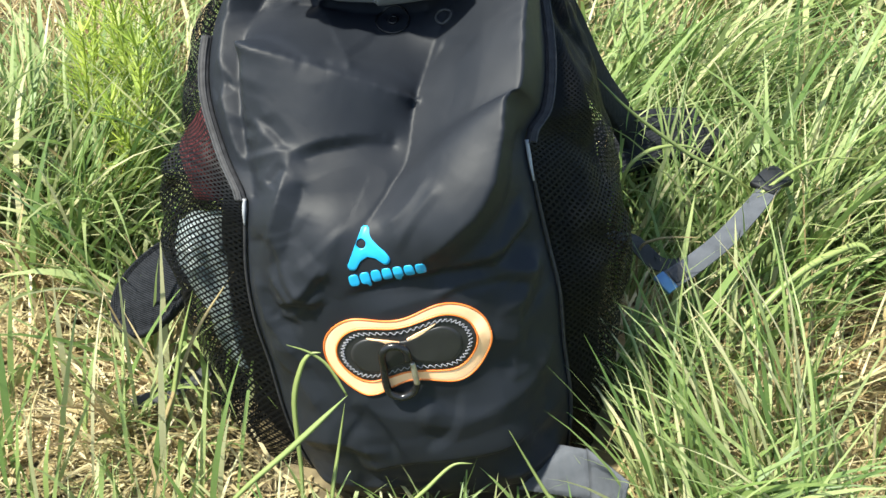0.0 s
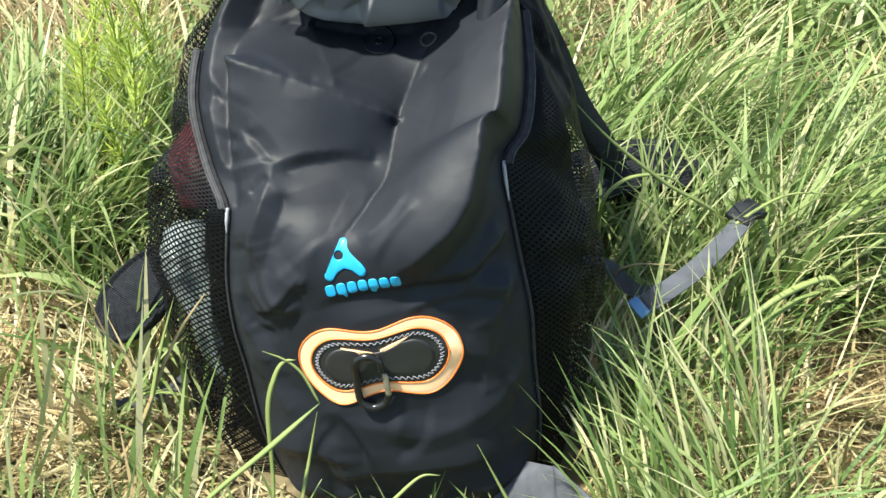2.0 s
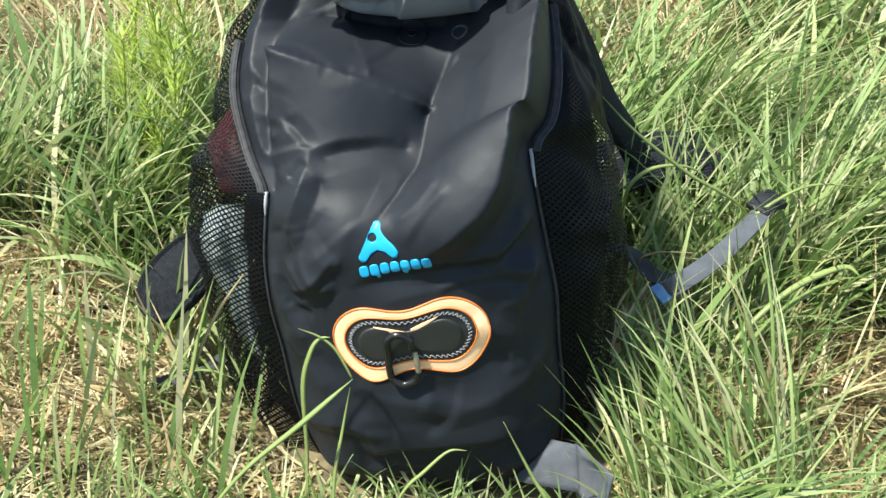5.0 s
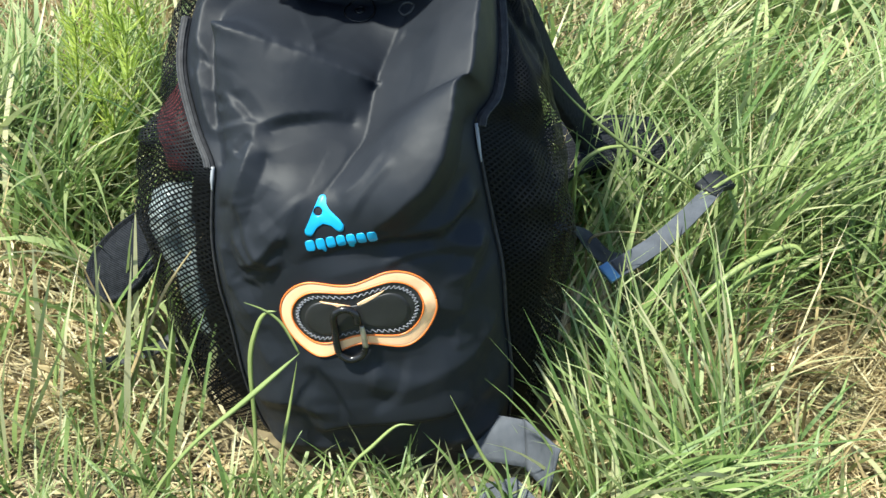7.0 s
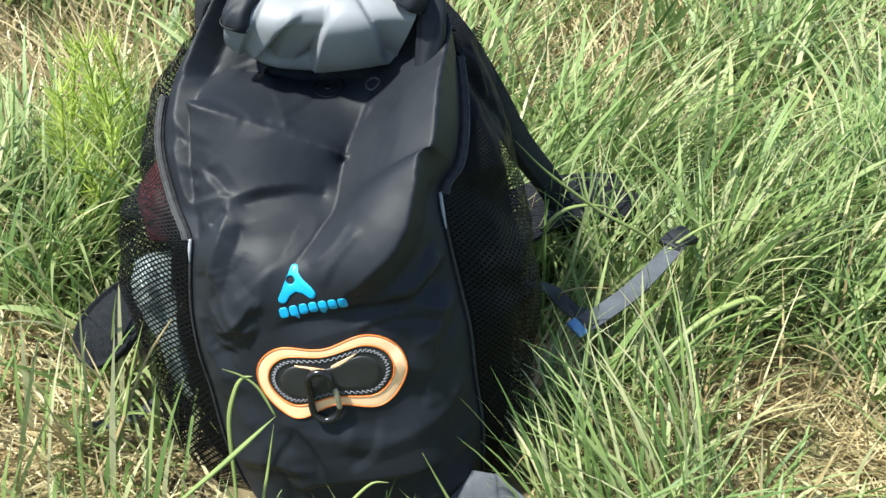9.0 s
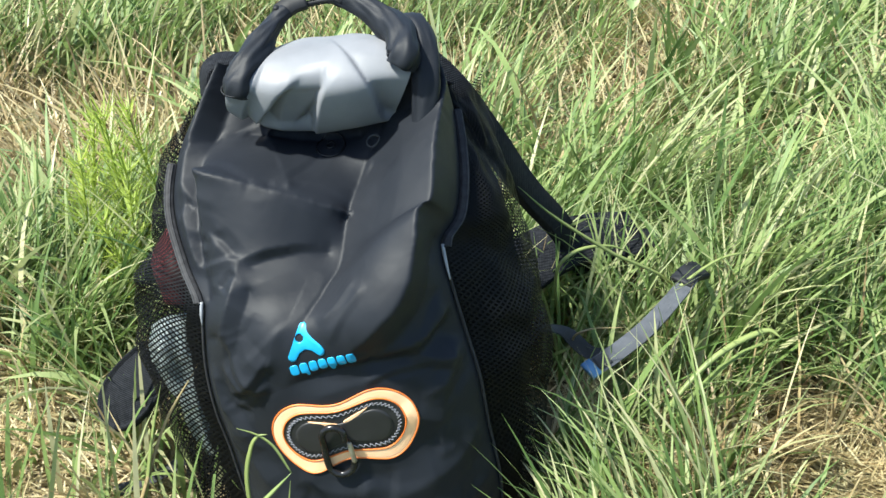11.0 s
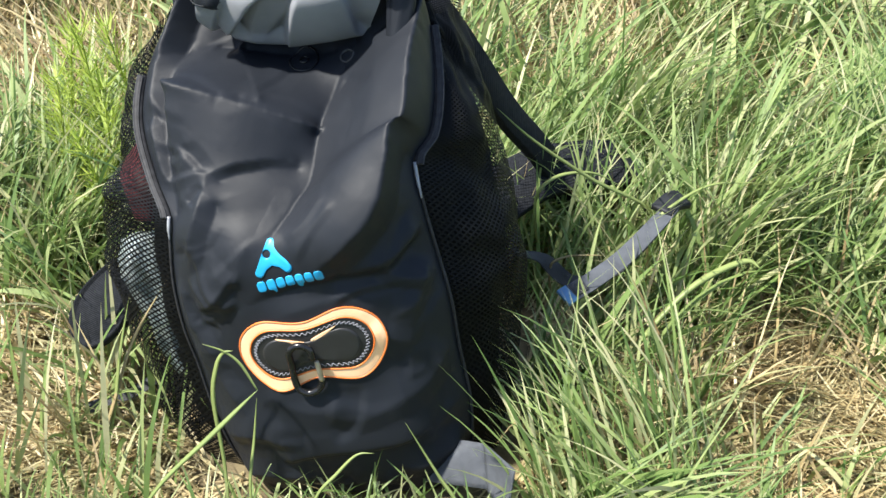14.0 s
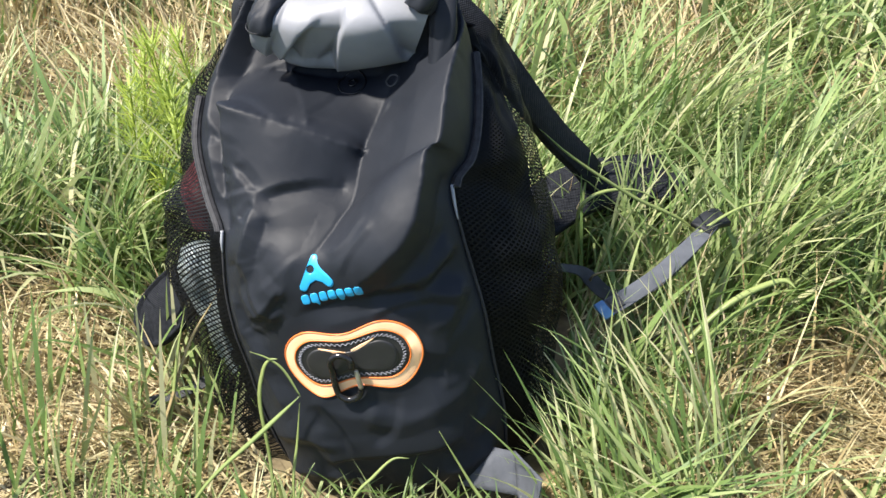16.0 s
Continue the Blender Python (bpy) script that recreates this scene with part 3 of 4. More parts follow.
def on_front(u0, v0, a, b, lift, turn=0.0):
    """The point a metres across and b metres up from (u0, v0) on the front panel, raised by lift."""
    du, dv = tangent(u0, v0)
    ex = du.normalized()
    nz = du.cross(dv).normalized()
    ey = nz.cross(ex)
    c, s = math.cos(turn), math.sin(turn)
    a, b = a * c - b * s, a * s + b * c
    q = ex * a + ey * b
    g = Matrix(((du.dot(du), du.dot(dv)), (du.dot(dv), dv.dot(dv)))).inverted() @ Vector((du.dot(q), dv.dot(q)))
    return front(min(max(u0 + g[0], 0.001), 0.999), min(max(v0 + g[1], 0), TOP), lift)


def plate_bm(place, outline, hole=None, thick=0.0012, rings=6):
    """A thin plate that follows the front: filled to the middle, or a band between outline and hole."""
    bm = bmesh.new()
    n = len(outline)
    cx, cy = sum(p[0] for p in outline) / n, sum(p[1] for p in outline) / n
    inner = hole or [(cx + (x - cx) * 0.02, cy + (y - cy) * 0.02) for x, y in outline]
    rows = []
    for k in range(rings + 1):
        f = k / rings
        f = f + 0.6 / rings * ((-1 if k == 1 else 0) + (1 if hole and k == rings - 1 else 0)) if rings > 3 else f - (0.7 / rings if k == 1 else 0)
        edge = 0.8 if k in (0, rings) and hole or k == 0 else 1.0
        rows.append([bm.verts.new(place(x0 + (x1 - x0) * f, y0 + (y1 - y0) * f, thick * edge)) for (x0, y0), (x1, y1) in zip(outline, inner)])
    low = [bm.verts.new(place(x, y, -0.001)) for x, y in outline]
    rows.insert(0, low)
    if hole:
        rows.append([bm.verts.new(place(x, y, -0.001)) for x, y in hole])
    for r0, r1 in zip(rows, rows[1:]):
        for j in range(n):
            bm.faces.new((r0[j], r0[(j + 1) % n], r1[(j + 1) % n], r1[j]))
    if not hole:
        bm.faces.new(rows[-1])
    return bm


def pill(w, h, waist, n=96):
    """The outline of a rounded bone: two round ends and a narrower waist."""
    R, half = h / 2, w / 2 - h / 2
    out = []
    for k in range(n):
        t = 2 * math.pi * k / n
        x = w / 2 * math.cos(t)
        edge = R if abs(x) <= half else math.sqrt(max(R * R - (abs(x) - half) ** 2, 0))
        out.append((x, math.copysign(edge * (1 - waist * math.exp(-(x / (w * 0.19)) ** 2)), math.sin(t))))
    return out


PU, PV = 0.51, 3.72


def on_patch(a, b, lift):
    return on_front(PU, PV, a, b, lift, 0.09)


patch = part("lash_patch", plate_bm(on_patch, pill(0.146, 0.070, 0.20), thick=0.0012), M_PATCH, bag, "dark rubber lash patch with zigzag stitching")
part("orange_rim", plate_bm(on_patch, pill(0.170, 0.096, 0.24), pill(0.143, 0.067, 0.20), 0.0016, 6), M_ORANGE, patch, "glossy orange rim")
for outline in (pill(0.1695, 0.0955, 0.24), pill(0.1435, 0.0675, 0.20)):
    part("rim_edge", tube_bm([on_patch(x, y, 0.0013) for x, y in outline + outline[:1]], [0.0011], 6, 240), M_DEEP_ORANGE, patch, "deep orange edge of the rim")
zig = pill(0.134, 0.058, 0.2, 120)
zag = pill(0.126, 0.050, 0.2, 120)
part("stitching", tube_bm([on_patch(*(zig if k % 2 else zag)[k], 0.002) for k in range(120)], [0.0005], 5, 360), M_THREAD, patch, "pale zigzag stitching")
part("rubber_tab", plate_bm(on_patch, [(x, y - 0.002) for x, y in pill(0.114, 0.044, 0.42)], thick=0.0026), M_PATCH, patch, "dark rubber tab narrowing under the hook")
for sgn in (-1, 1):
    slit = [(sgn * x, y) for x, y in ((0.004, 0.013), (0.016, 0.0175), (0.036, 0.0245), (0.034, 0.0225), (0.018, 0.0135), (0.004, 0.0095))]
    part("orange_slit", plate_bm(on_patch, [(x, y * (1 if sgn > 0 else 0.86)) for x, y in slit], thick=0.0026), M_ORANGE, patch)

# snap hook that hangs through the patch
hook = tagged(new("snap_hook"), "small black metal snap hook with a steel gate", "carabiner")


def on_hook(a, b, lift):
    return on_front(0.475, 3.38, 1.22 * a, 1.2 * b, lift, -0.02)


loop = [on_hook(a, b, 0.0075 + (0.003 if b > 0.01 else 0.0)) for a, b in ((0.010, 0.012), (0.009, 0.022), (0.003, 0.0275), (-0.005, 0.027), (-0.0105, 0.020), (-0.0112, 0.005), (-0.0112, -0.012), (-0.009, -0.022), (-0.001, -0.0262), (0.008, -0.024), (0.013, -0.019), (0.0148, -0.012))]
part("hook_body", tube_bm(loop, [0.0041], 12, 90), M_METAL, hook)
part("gate", tube_bm([on_hook(0.0148, -0.013, 0.009), on_hook(0.0138, 0.000, 0.009), on_hook(0.0128, 0.008, 0.0085)], [0.0032, 0.0032, 0.0026], 10, 14), M_STEEL, hook, "dull steel gate")

# blue print: an emblem and the plain bars of a word
TU, TV = 0.437, 5.74
tri = []
for k, (cx, cy, r, a0, a1) in enumerate(((0.004, 0.016, 0.0035, 40, 160), (-0.0145, -0.014, 0.0042, 130, 300), (0.0145, -0.0135, 0.0045, -120, 40))):
    for a in np.linspace(radians(a0), radians(a1), 9):
        tri.append((1.1 * (cx + r * math.cos(a)), 1.14 * (cy + r * math.sin(a))))
    if k == 1:
        tri += [(-0.0075, -0.0135), (0.0, -0.0105), (0.0075, -0.0135)]
inner_hole = [(-0.003 + 0.0048 * math.cos(2 * math.pi * k / len(tri) + 0.9), 0.003 + 0.0048 * math.sin(2 * math.pi * k / len(tri) + 0.9)) for k in range(len(tri))]
part("emblem", plate_bm(lambda a, b, h: on_front(TU, TV, a, b, h, 0.10), tri, inner_hole, 0.0013, 4), M_BLUE, bag, "bright blue printed emblem")
for k, drop in enumerate((0, 1, 0, 0, 1, 0, 0)):
    a0, w, low, high = -0.0385 + k * 0.0111, 0.0096, -0.0072, 0.0058
    bar = [(a0 + w / 2 + w / 2 * math.copysign(abs(math.cos(t)) ** 0.6, math.cos(t)), (low + high) / 2 + (high - low) / 2 * math.copysign(abs(math.sin(t)) ** 0.6, math.sin(t))) for t in np.linspace(0, 2 * math.pi, 24, endpoint=False)]
    if drop:
        bar = [(x, y - (0.0045 if y < low + 0.003 and (x > a0 + 0.5 * w) == (k == 1) else 0)) for x, y in bar]
    part("word_bar", plate_bm(lambda a, b, h: on_front(0.50, 5.26, a, b, h, 0.13), bar, thick=0.0009, rings=3), M_BLUE, bag, "blue printed bar")
vent = [on_front(0.55, 10.36, 0.018 * math.cos(t), 0.018 * math.sin(t), 0.001) for t in np.linspace(0, 2 * math.pi, 40)]
part("press_ring", tube_bm(vent, [0.0011], 6, 80), M_METAL, bag)
part("press_ring", tube_bm([on_front(0.715, 10.25, 0.008 * math.cos(t), 0.008 * math.sin(t), 0.0012) for t in np.linspace(0, 2 * math.pi, 26)], [0.0016], 6, 50), M_EDGE, bag, "pale ring beside the fold")
part("press_stud", tube_bm([on_front(0.55, 10.36, 0.005 * math.cos(t), 0.005 * math.sin(t), 0.0015) for t in np.linspace(0, 2 * math.pi, 20)], [0.0014], 6, 40), M_METAL, bag)

def pad_bm(mid, along, face, half_long, half_wide, thick):
    """A soft pad with a rounded outline and a raised rim."""
    ex = Vector(along).normalized()
    ez = (Vector(face) - ex * ex.dot(Vector(face))).normalized()
    ey = ez.cross(ex)
    def ring(f, h):
        out = []
        for t in np.linspace(0, 2 * math.pi, 56, endpoint=False):
            c, s_ = math.cos(t), math.sin(t)
            out.append(Vector(mid) + ex * half_long * f * math.copysign(abs(c) ** 0.92, c) + ey * half_wide * f * math.copysign(abs(s_) ** 0.92, s_) * (0.86 + 0.14 * c) + ez * h)
        return out
    return grid_bm([ring(0.05, -thick), ring(0.9, -thick), ring(1.0, -0.3 * thick), ring(1.0, 0.4 * thick), ring(0.95, thick), ring(0.89, thick * 0.95), ring(0.86, thick * 0.55), ring(0.8, thick * 0.7), ring(0.4, thick * 1.0), ring(0.05, thick)], closed_u=True, cap=True)


# ---- straps and belt ----
part("shoulder_strap", ribbon_bm([(-0.02, 1.14, 0.645), (0.035, 1.15, 0.59), (0.088, 1.18, 0.50), (0.132, 1.245, 0.40), (0.18, 1.31, 0.31), (0.23, 1.37, 0.2)], [(0.5, -0.6, 0.6)] * 6, 0.046, 0.012, 50), M_PAD, bag, "padded black shoulder strap")
belt = part("belt_wing", ribbon_bm([(0.10, 1.24, 0.25), (0.17, 1.31, 0.27), (0.24, 1.36, 0.265), (0.305, 1.39, 0.255)], [(0.1, -0.6, 0.8), (0.1, -0.55, 0.8), (0.05, -0.5, 0.85), (0.1, -0.45, 0.9)], 0.085, 0.014, 50), M_PAD, bag, "padded black belt wing with a mesh face")
part("belt_buckle", ribbon_bm([(0.295, 1.392, 0.245), (0.32, 1.40, 0.242), (0.338, 1.404, 0.238)], [(0.1, -0.5, 0.9)] * 3, 0.035, 0.01, 12), M_PLASTIC, belt)
part("belt_wing", pad_bm((-0.388, 1.01, 0.215), (-0.66, -0.1, -0.72), (-0.35, -0.75, 0.5), 0.09, 0.050, 0.011), M_PAD, bag, "padded black belt wing with a rounded end")

strap = tagged(new("belt_strap"), "grey webbing strap with a pale blue tip lying in grass", "strap")
part("webbing", ribbon_bm([(0.366, 1.2, 0.288), (0.345, 1.17, 0.276), (0.30, 1.118, 0.252), (0.255, 1.078, 0.235), (0.226, 1.054, 0.228)], [(-0.35, -0.5, 0.8), (-0.3, -0.45, 0.85), (-0.1, -0.5, 0.85), (0, -0.5, 0.86), (0, -0.5, 0.86)], 0.026, 0.0022, 50), M_WEB, strap)
part("end_patch", ribbon_bm([(0.247, 1.0715, 0.2355), (0.232, 1.059, 0.2315)], [(0, -0.5, 0.86)] * 2, 0.019, 0.0022, 6), M_DARKWEB, strap)
part("tip", ribbon_bm([(0.230, 1.057, 0.2295), (0.219, 1.047, 0.2265)], [(0, -0.5, 0.86)] * 2, 0.027, 0.0045, 6), M_TIP, strap, "pale blue rubber tip")
part("slider", ribbon_bm([(0.352, 1.19, 0.285), (0.368, 1.21, 0.29), (0.385, 1.225, 0.288)], [(-0.3, -0.5, 0.8)] * 3, 0.034, 0.007, 14), M_PLASTIC, strap, "dark plastic slider")
part("loose_length", ribbon_bm([(0.15, 1.12, 0.25), (0.19, 1.145, 0.225), (0.232, 1.13, 0.2), (0.285, 1.135, 0.215), (0.335, 1.175, 0.25), (0.365, 1.21, 0.283)], [(-0.3, -0.3, 0.9)] * 6, 0.022, 0.002, 40), M_DARKWEB, strap)
loopweb = tagged(new("base_strap"), "wide grey webbing folded beside the rucksack base", "strap")
part("flat_length", sheet_bm((0.05, 0.83, 0.09), (0.14, 0.80, 0.112), (0.128, 0.831, 0.157), (0.096, 0.852, 0.142), 0.002, 0.003), M_WEB, loopweb)
part("folded_end", sheet_bm((0.128, 0.832, 0.158), (0.169, 0.772, 0.172), (0.163, 0.758, 0.118), (0.137, 0.799, 0.108), 0.002, 0.004), M_WEB, loopweb)
part("tucked_end", sheet_bm((0.072, 0.80, 0.07), (0.125, 0.795, 0.10), (0.155, 0.758, 0.10), (0.115, 0.745, 0.062), 0.002, 0.003), M_WEB, loopweb)
small = tagged(new("thin_strap"), "thin dark webbing lying in the straw", "strap")
part("webbing", ribbon_bm([(-0.32, 0.98, 0.12), (-0.35, 0.965, 0.10), (-0.385, 0.94, 0.095), (-0.42, 0.93, 0.085)], [(0, -0.4, 0.9)] * 4, 0.018, 0.002, 24), M_DARKWEB, small)

# what the net pocket holds
cloth = tagged(new("red_cloth"), "dark red folded cloth inside the net pocket", "cloth")
part("fold", tube_bm([(-0.30, 0.975, 0.37), (-0.303, 0.98, 0.42), (-0.288, 1.0, 0.47)], [0.02, 0.026, 0.018], 14, 30, 1.0, 0.3), M_RED, cloth)
film = tagged(new("plastic_bag"), "crumpled pale plastic bag inside the net pocket", "plastic bag")
part("crumple", tube_bm([(-0.268, 0.94, 0.16), (-0.288, 0.945, 0.235), (-0.305, 0.955, 0.30), (-0.312, 0.965, 0.345)], [0.016, 0.022, 0.031, 0.022], 24, 60, 1.0, 0.5), M_PALE, film)


# ---- grass ----
def inside(x, y, grow=0.0):
    """Whether a place lies under the rucksack."""
    front_y = 0.815 + 0.9 * max(0, -0.13 - x) + 1.0 * max(0, x - 0.085)
    return -0.33 - grow < x < 0.16 + grow and front_y - grow < y < 1.24 + grow


def in_view(x, y):
    return abs(x) < 0.72 + 0.44 * (y - 0.7) if y < 1.7 else abs(x + 0.1) < 1.1 + 0.47 * (y - 1.7)


def blade_mesh(name, blades, material, label, kind="stuff"):
    """Tapered, bent ribbons. A blade: foot, direction it bends to, length, lean, droop, width, which way its face turns."""
    verts, faces = [], []
    for (x, y, z), swing, h, lean, droop, w, face, segs in blades:
        dx, dy, fx, fy = math.sin(swing), math.cos(swing), math.sin(face), math.cos(face)
        start = len(verts)
        px = out = up = 0.0
        for k in range(segs + 1):
            f = k / segs
            ang = lean + droop * f ** 1.5          # from upright
            if k:
                out += h / segs * math.sin(ang)
                up += h / segs * math.cos(ang)
            half = w / 2 * (1 - f ** 2.2) * (0.7 + 0.55 * min(1, 2.5 * f))
            cx, cy, cz = x + dx * out, y + dy * out, max(z + up, z + 0.004)
            if k == segs:
                verts.append((cx, cy, cz))
            else:
                verts.append((cx - fx * half, cy - fy * half, cz - half * 0.3))
                verts.append((cx + fx * half, cy + fy * half, cz + half * 0.3))
        for k in range(segs - 1):
            a = start + 2 * k
            faces.append((a, a + 1, a + 3, a + 2))
        a = start + 2 * (segs - 1)
        faces.append((a, a + 1, a + 2))
    me = bpy.data.meshes.new(name)
    me.from_pydata(verts, [], faces)
    me.materials.append(material)
    return tagged(new(name, smooth(me)), label, "grass", kind=kind)


def reaches_bag(x, y, swing, h, lean, droop):
    far = h * math.sin(min(lean + droop * 0.5, 1.5))
    return any(inside(x + math.sin(swing) * far * f, y + math.cos(swing) * far * f, 0.012) for f in (0.35, 0.7, 1.0))


def tufts(count, per, y0, y1, size, width, seed, lean=(0.05, 0.7), droop=(0.2, 1.3), segs=5, spread=0.75, everywhere=False):
    """Blades in tufts: each tuft leans its own way, as the meadow round it does."""
    rng = np.random.default_rng(seed)
    out = []
    while len(out) < count:
        y = y0 + (y1 - y0) * rng.random()
        x = rng.uniform(-2.6, 2.4)
        if not in_view(x, y) or inside(x, y):
            continue
        thick = 0.6 * noise.noise((x * 2.3, y * 2.3, 8.0)) + 0.6 * noise.noise((x * 6, y * 5, 2.0))
        if thick < 0.0 and not everywhere and rng.random() < 0.85:
            continue
        short = min(1.0, max(0.3, (y - 0.66) / 0.34))
        bare = x < -0.12 and y < 1.12 or y < 0.82 or (x - 0.52) ** 2 + (y - 1.08) ** 2 < 0.018 or (x - 0.33) ** 2 + (y - 0.86) ** 2 < 0.006 or x < -0.5 and 1.5 < y < 2.4
        if bare and not everywhere:
            if rng.random() < 0.86:
                continue
            short *= 0.85
        main = 0.9 + 2.6 * noise.noise((x * 1.5, y * 1.5, 5.0)) + rng.normal(0, 0.5)
        for _ in range(int(per * rng.uniform(0.5, 1.5))):
            a, r = rng.uniform(0, 2 * math.pi), 0.03 * rng.random() ** 0.5
            bx, by = x + r * math.sin(a), y + r * math.cos(a)
            swing = main + rng.normal(0, spread)
            h = rng.uniform(*size) * short * (0.85 + 0.5 * thick)
            ln, dr = rng.uniform(*lean), rng.uniform(*droop)
            if inside(bx, by, 0.004):
                continue
            if reaches_bag(bx, by, swing, h, ln, dr):
                swing += math.pi
                if reaches_bag(bx, by, swing, h, ln, dr):
                    continue
            out.append(((bx, by, ground_z(bx, by)), swing, h, ln, dr, width * rng.uniform(0.45, 1.45), swing + math.pi / 2 + rng.normal(0, 0.6), segs))
    return out


# the sheaf that leans on the right pocket
rng = np.random.default_rng(11)
sheaf = []
for k in range(190):
    x, y = 0.2 + 0.22 * rng.random(), 0.74 + 0.22 * rng.random()
    sheaf.append(((x, y, ground_z(x, y)), -0.8 + rng.normal(0, 0.6), rng.uniform(0.16, 0.36) * (0.75 + 1.2 * (x - 0.19)), rng.uniform(0.2, 0.7), rng.uniform(0.1, 1.0), 0.0042 * rng.uniform(0.5, 1.6), rng.normal(0.3, 0.7), 7))
for k in range(90):
    x, y = 0.19 + 0.16 * rng.random(), 0.72 + 0.12 * rng.random()
    sheaf.append(((x, y, ground_z(x, y)), rng.normal(1.9, 0.6), rng.uniform(0.12, 0.26), rng.uniform(0.4, 0.9), rng.uniform(0.1, 0.9), 0.0052 * rng.uniform(0.5, 1.5), rng.normal(0.3, 0.5), 6))
# short blades along the foot of the rucksack and the strip before it
fringe = []
for k in range(200):
    x, y = rng.uniform(0.16, 0.46), rng.uniform(1.2, 1.33)
    fringe.append(((x, y, ground_z(x, y)), rng.normal(0.8, 1.2), rng.uniform(0.2, 0.36), rng.uniform(0.0, 0.5), rng.uniform(0.2, 1.0), 0.0045 * rng.uniform(0.5, 1.4), rng.normal(1.5, 0.6), 5))
for k in range(520):
    x, y = rng.uniform(-0.5, 0.55), rng.uniform(0.69, 0.80)
    fringe.append(((x, y, ground_z(x, y)), rng.uniform(-2.6, 2.6), rng.uniform(0.05, 0.13), rng.uniform(0.1, 0.9), rng.uniform(0.0, 0.9), 0.0038 * rng.uniform(0.5, 1.4), rng.normal(1.5, 0.6), 5))
for k in range(80):
    x, y = rng.uniform(-0.8, -0.26), rng.uniform(0.74, 0.98)
    fringe.append(((x, y, ground_z(x, y)), rng.normal(0.3, 0.7), rng.uniform(0.1, 0.27), rng.uniform(0.0, 0.4), rng.uniform(0.0, 0.7), 0.006 * rng.uniform(0.6, 1.4), rng.normal(1.5, 0.4), 5))
blade_mesh("meadow_grass", tufts(8000, 9, 0.66, 1.75, (0.13, 0.36), 0.0056, 1, spread=0.8) + tufts(1500, 5, 0.9, 1.8, (0.28, 0.46), 0.0098, 41, (0.1, 0.7), (0.5, 1.9), 8, 0.9) + sheaf + fringe, M_GRASS, "long green meadow grass leaning in all directions")
blade_mesh("far_grass", tufts(9200, 10, 1.7, 4.2, (0.18, 0.46), 0.0082, 2, spread=0.8) + tufts(2600, 6, 1.75, 4.2, (0.3, 0.55), 0.0135, 42, (0.05, 0.6), (0.4, 1.7), 7, 0.9), M_GRASS, "long green meadow grass further off")
blade_mesh("dry_stalks", tufts(2600, 6, 0.8, 1.75, (0.12, 0.34), 0.0036, 8, (0.1, 1.1), (0.0, 0.9), 4, 3.0, True) + tufts(5200, 6, 1.7, 4.2, (0.2, 0.42), 0.0052, 9, (0.1, 1.1), (0.0, 0.9), 4, 3.0, True), M_STRAW, "pale dry stalks standing and leaning among green grass")
blade_mesh("straw", tufts(30000, 12, 0.66, 1.75, (0.06, 0.2), 0.0034, 3, (1.15, 1.6), (-0.25, 0.15), 3, 3.0, True), M_STRAW, "dry yellow straw lying flat under the grass")
blade_mesh("far_straw", tufts(22000, 9, 1.7, 4.2, (0.14, 0.38), 0.0056, 4, (0.4, 1.5), (-0.1, 0.5), 3, 3.0, True), M_STRAW, "dry yellow straw between far grass")


def single_blade(points, width, material, label, widest=0.4):
    """One blade that stands out: a creased ribbon, tapered to its tip."""
    pts = spline(points, 26)
    rows = []
    for i, p in enumerate(pts):
        f = i / 25
        d = Vector(pts[min(i + 1, 25)] - pts[max(i - 1, 0)]).normalized()
        side = d.cross(Vector((0.2, 0.75, -0.62))).normalized()
        half = width / 2 * (0.55 + 0.45 * min(1, f / widest)) * (1 - max(0, (f - widest) / (1 - widest)) ** 2) + 0.0002
        up = side.cross(d).normalized()
        rows.append([Vector(p) - side * half, Vector(p) + up * half * 0.35, Vector(p) + side * half, Vector(p) + up * (half * 0.35 - 0.0004)])
    return tagged(part("grass_blade", grid_bm(rows, closed_u=True, cap=True), material, None), label, "grass blade", "single grass blades")


GREEN, DRY = "long pale green grass blade arching over the meadow", "thin dry grass stalk leaning across the net pocket"
THIN = "slender green grass blade standing before the rucksack"
single_blade([(0.268, 1.012, 0.06), (0.325, 1.047, 0.16), (0.391, 1.09, 0.225), (0.461, 1.124, 0.25), (0.486, 1.118, 0.243)], 0.009, M_PALEBLADE, GREEN, 0.6)
single_blade([(-0.178, 0.77, 0.06), (-0.176, 0.775, 0.149), (-0.178, 0.775, 0.247), (-0.169, 0.775, 0.295), (-0.159, 0.775, 0.315), (-0.147, 0.775, 0.319)], 0.006, M_PALEBLADE, THIN)
single_blade([(-0.30, 0.705, 0.06), (-0.239, 0.72, 0.157), (-0.172, 0.74, 0.226), (-0.121, 0.765, 0.274)], 0.006, M_PALEBLADE, THIN, 0.7)
single_blade([(-0.1215, 0.765, 0.274), (-0.14, 0.772, 0.304), (-0.159, 0.775, 0.318), (-0.181, 0.775, 0.326)], 0.003, M_PALEBLADE, "bent upper half of a slender grass blade", 0.2)
single_blade([(-0.14, 0.745, 0.06), (-0.139, 0.75, 0.143), (-0.133, 0.765, 0.197), (-0.125, 0.77, 0.258)], 0.004, M_PALEBLADE, THIN)
single_blade([(0.13, 0.75, 0.06), (0.103, 0.76, 0.126), (0.081, 0.77, 0.157), (0.042, 0.785, 0.221)], 0.0045, M_PALEBLADE, THIN)
single_blade([(-0.085, 0.74, 0.06), (-0.062, 0.75, 0.129), (-0.039, 0.76, 0.157), (-0.015, 0.77, 0.181), (0.006, 0.772, 0.184)], 0.004, M_PALEBLADE, THIN)
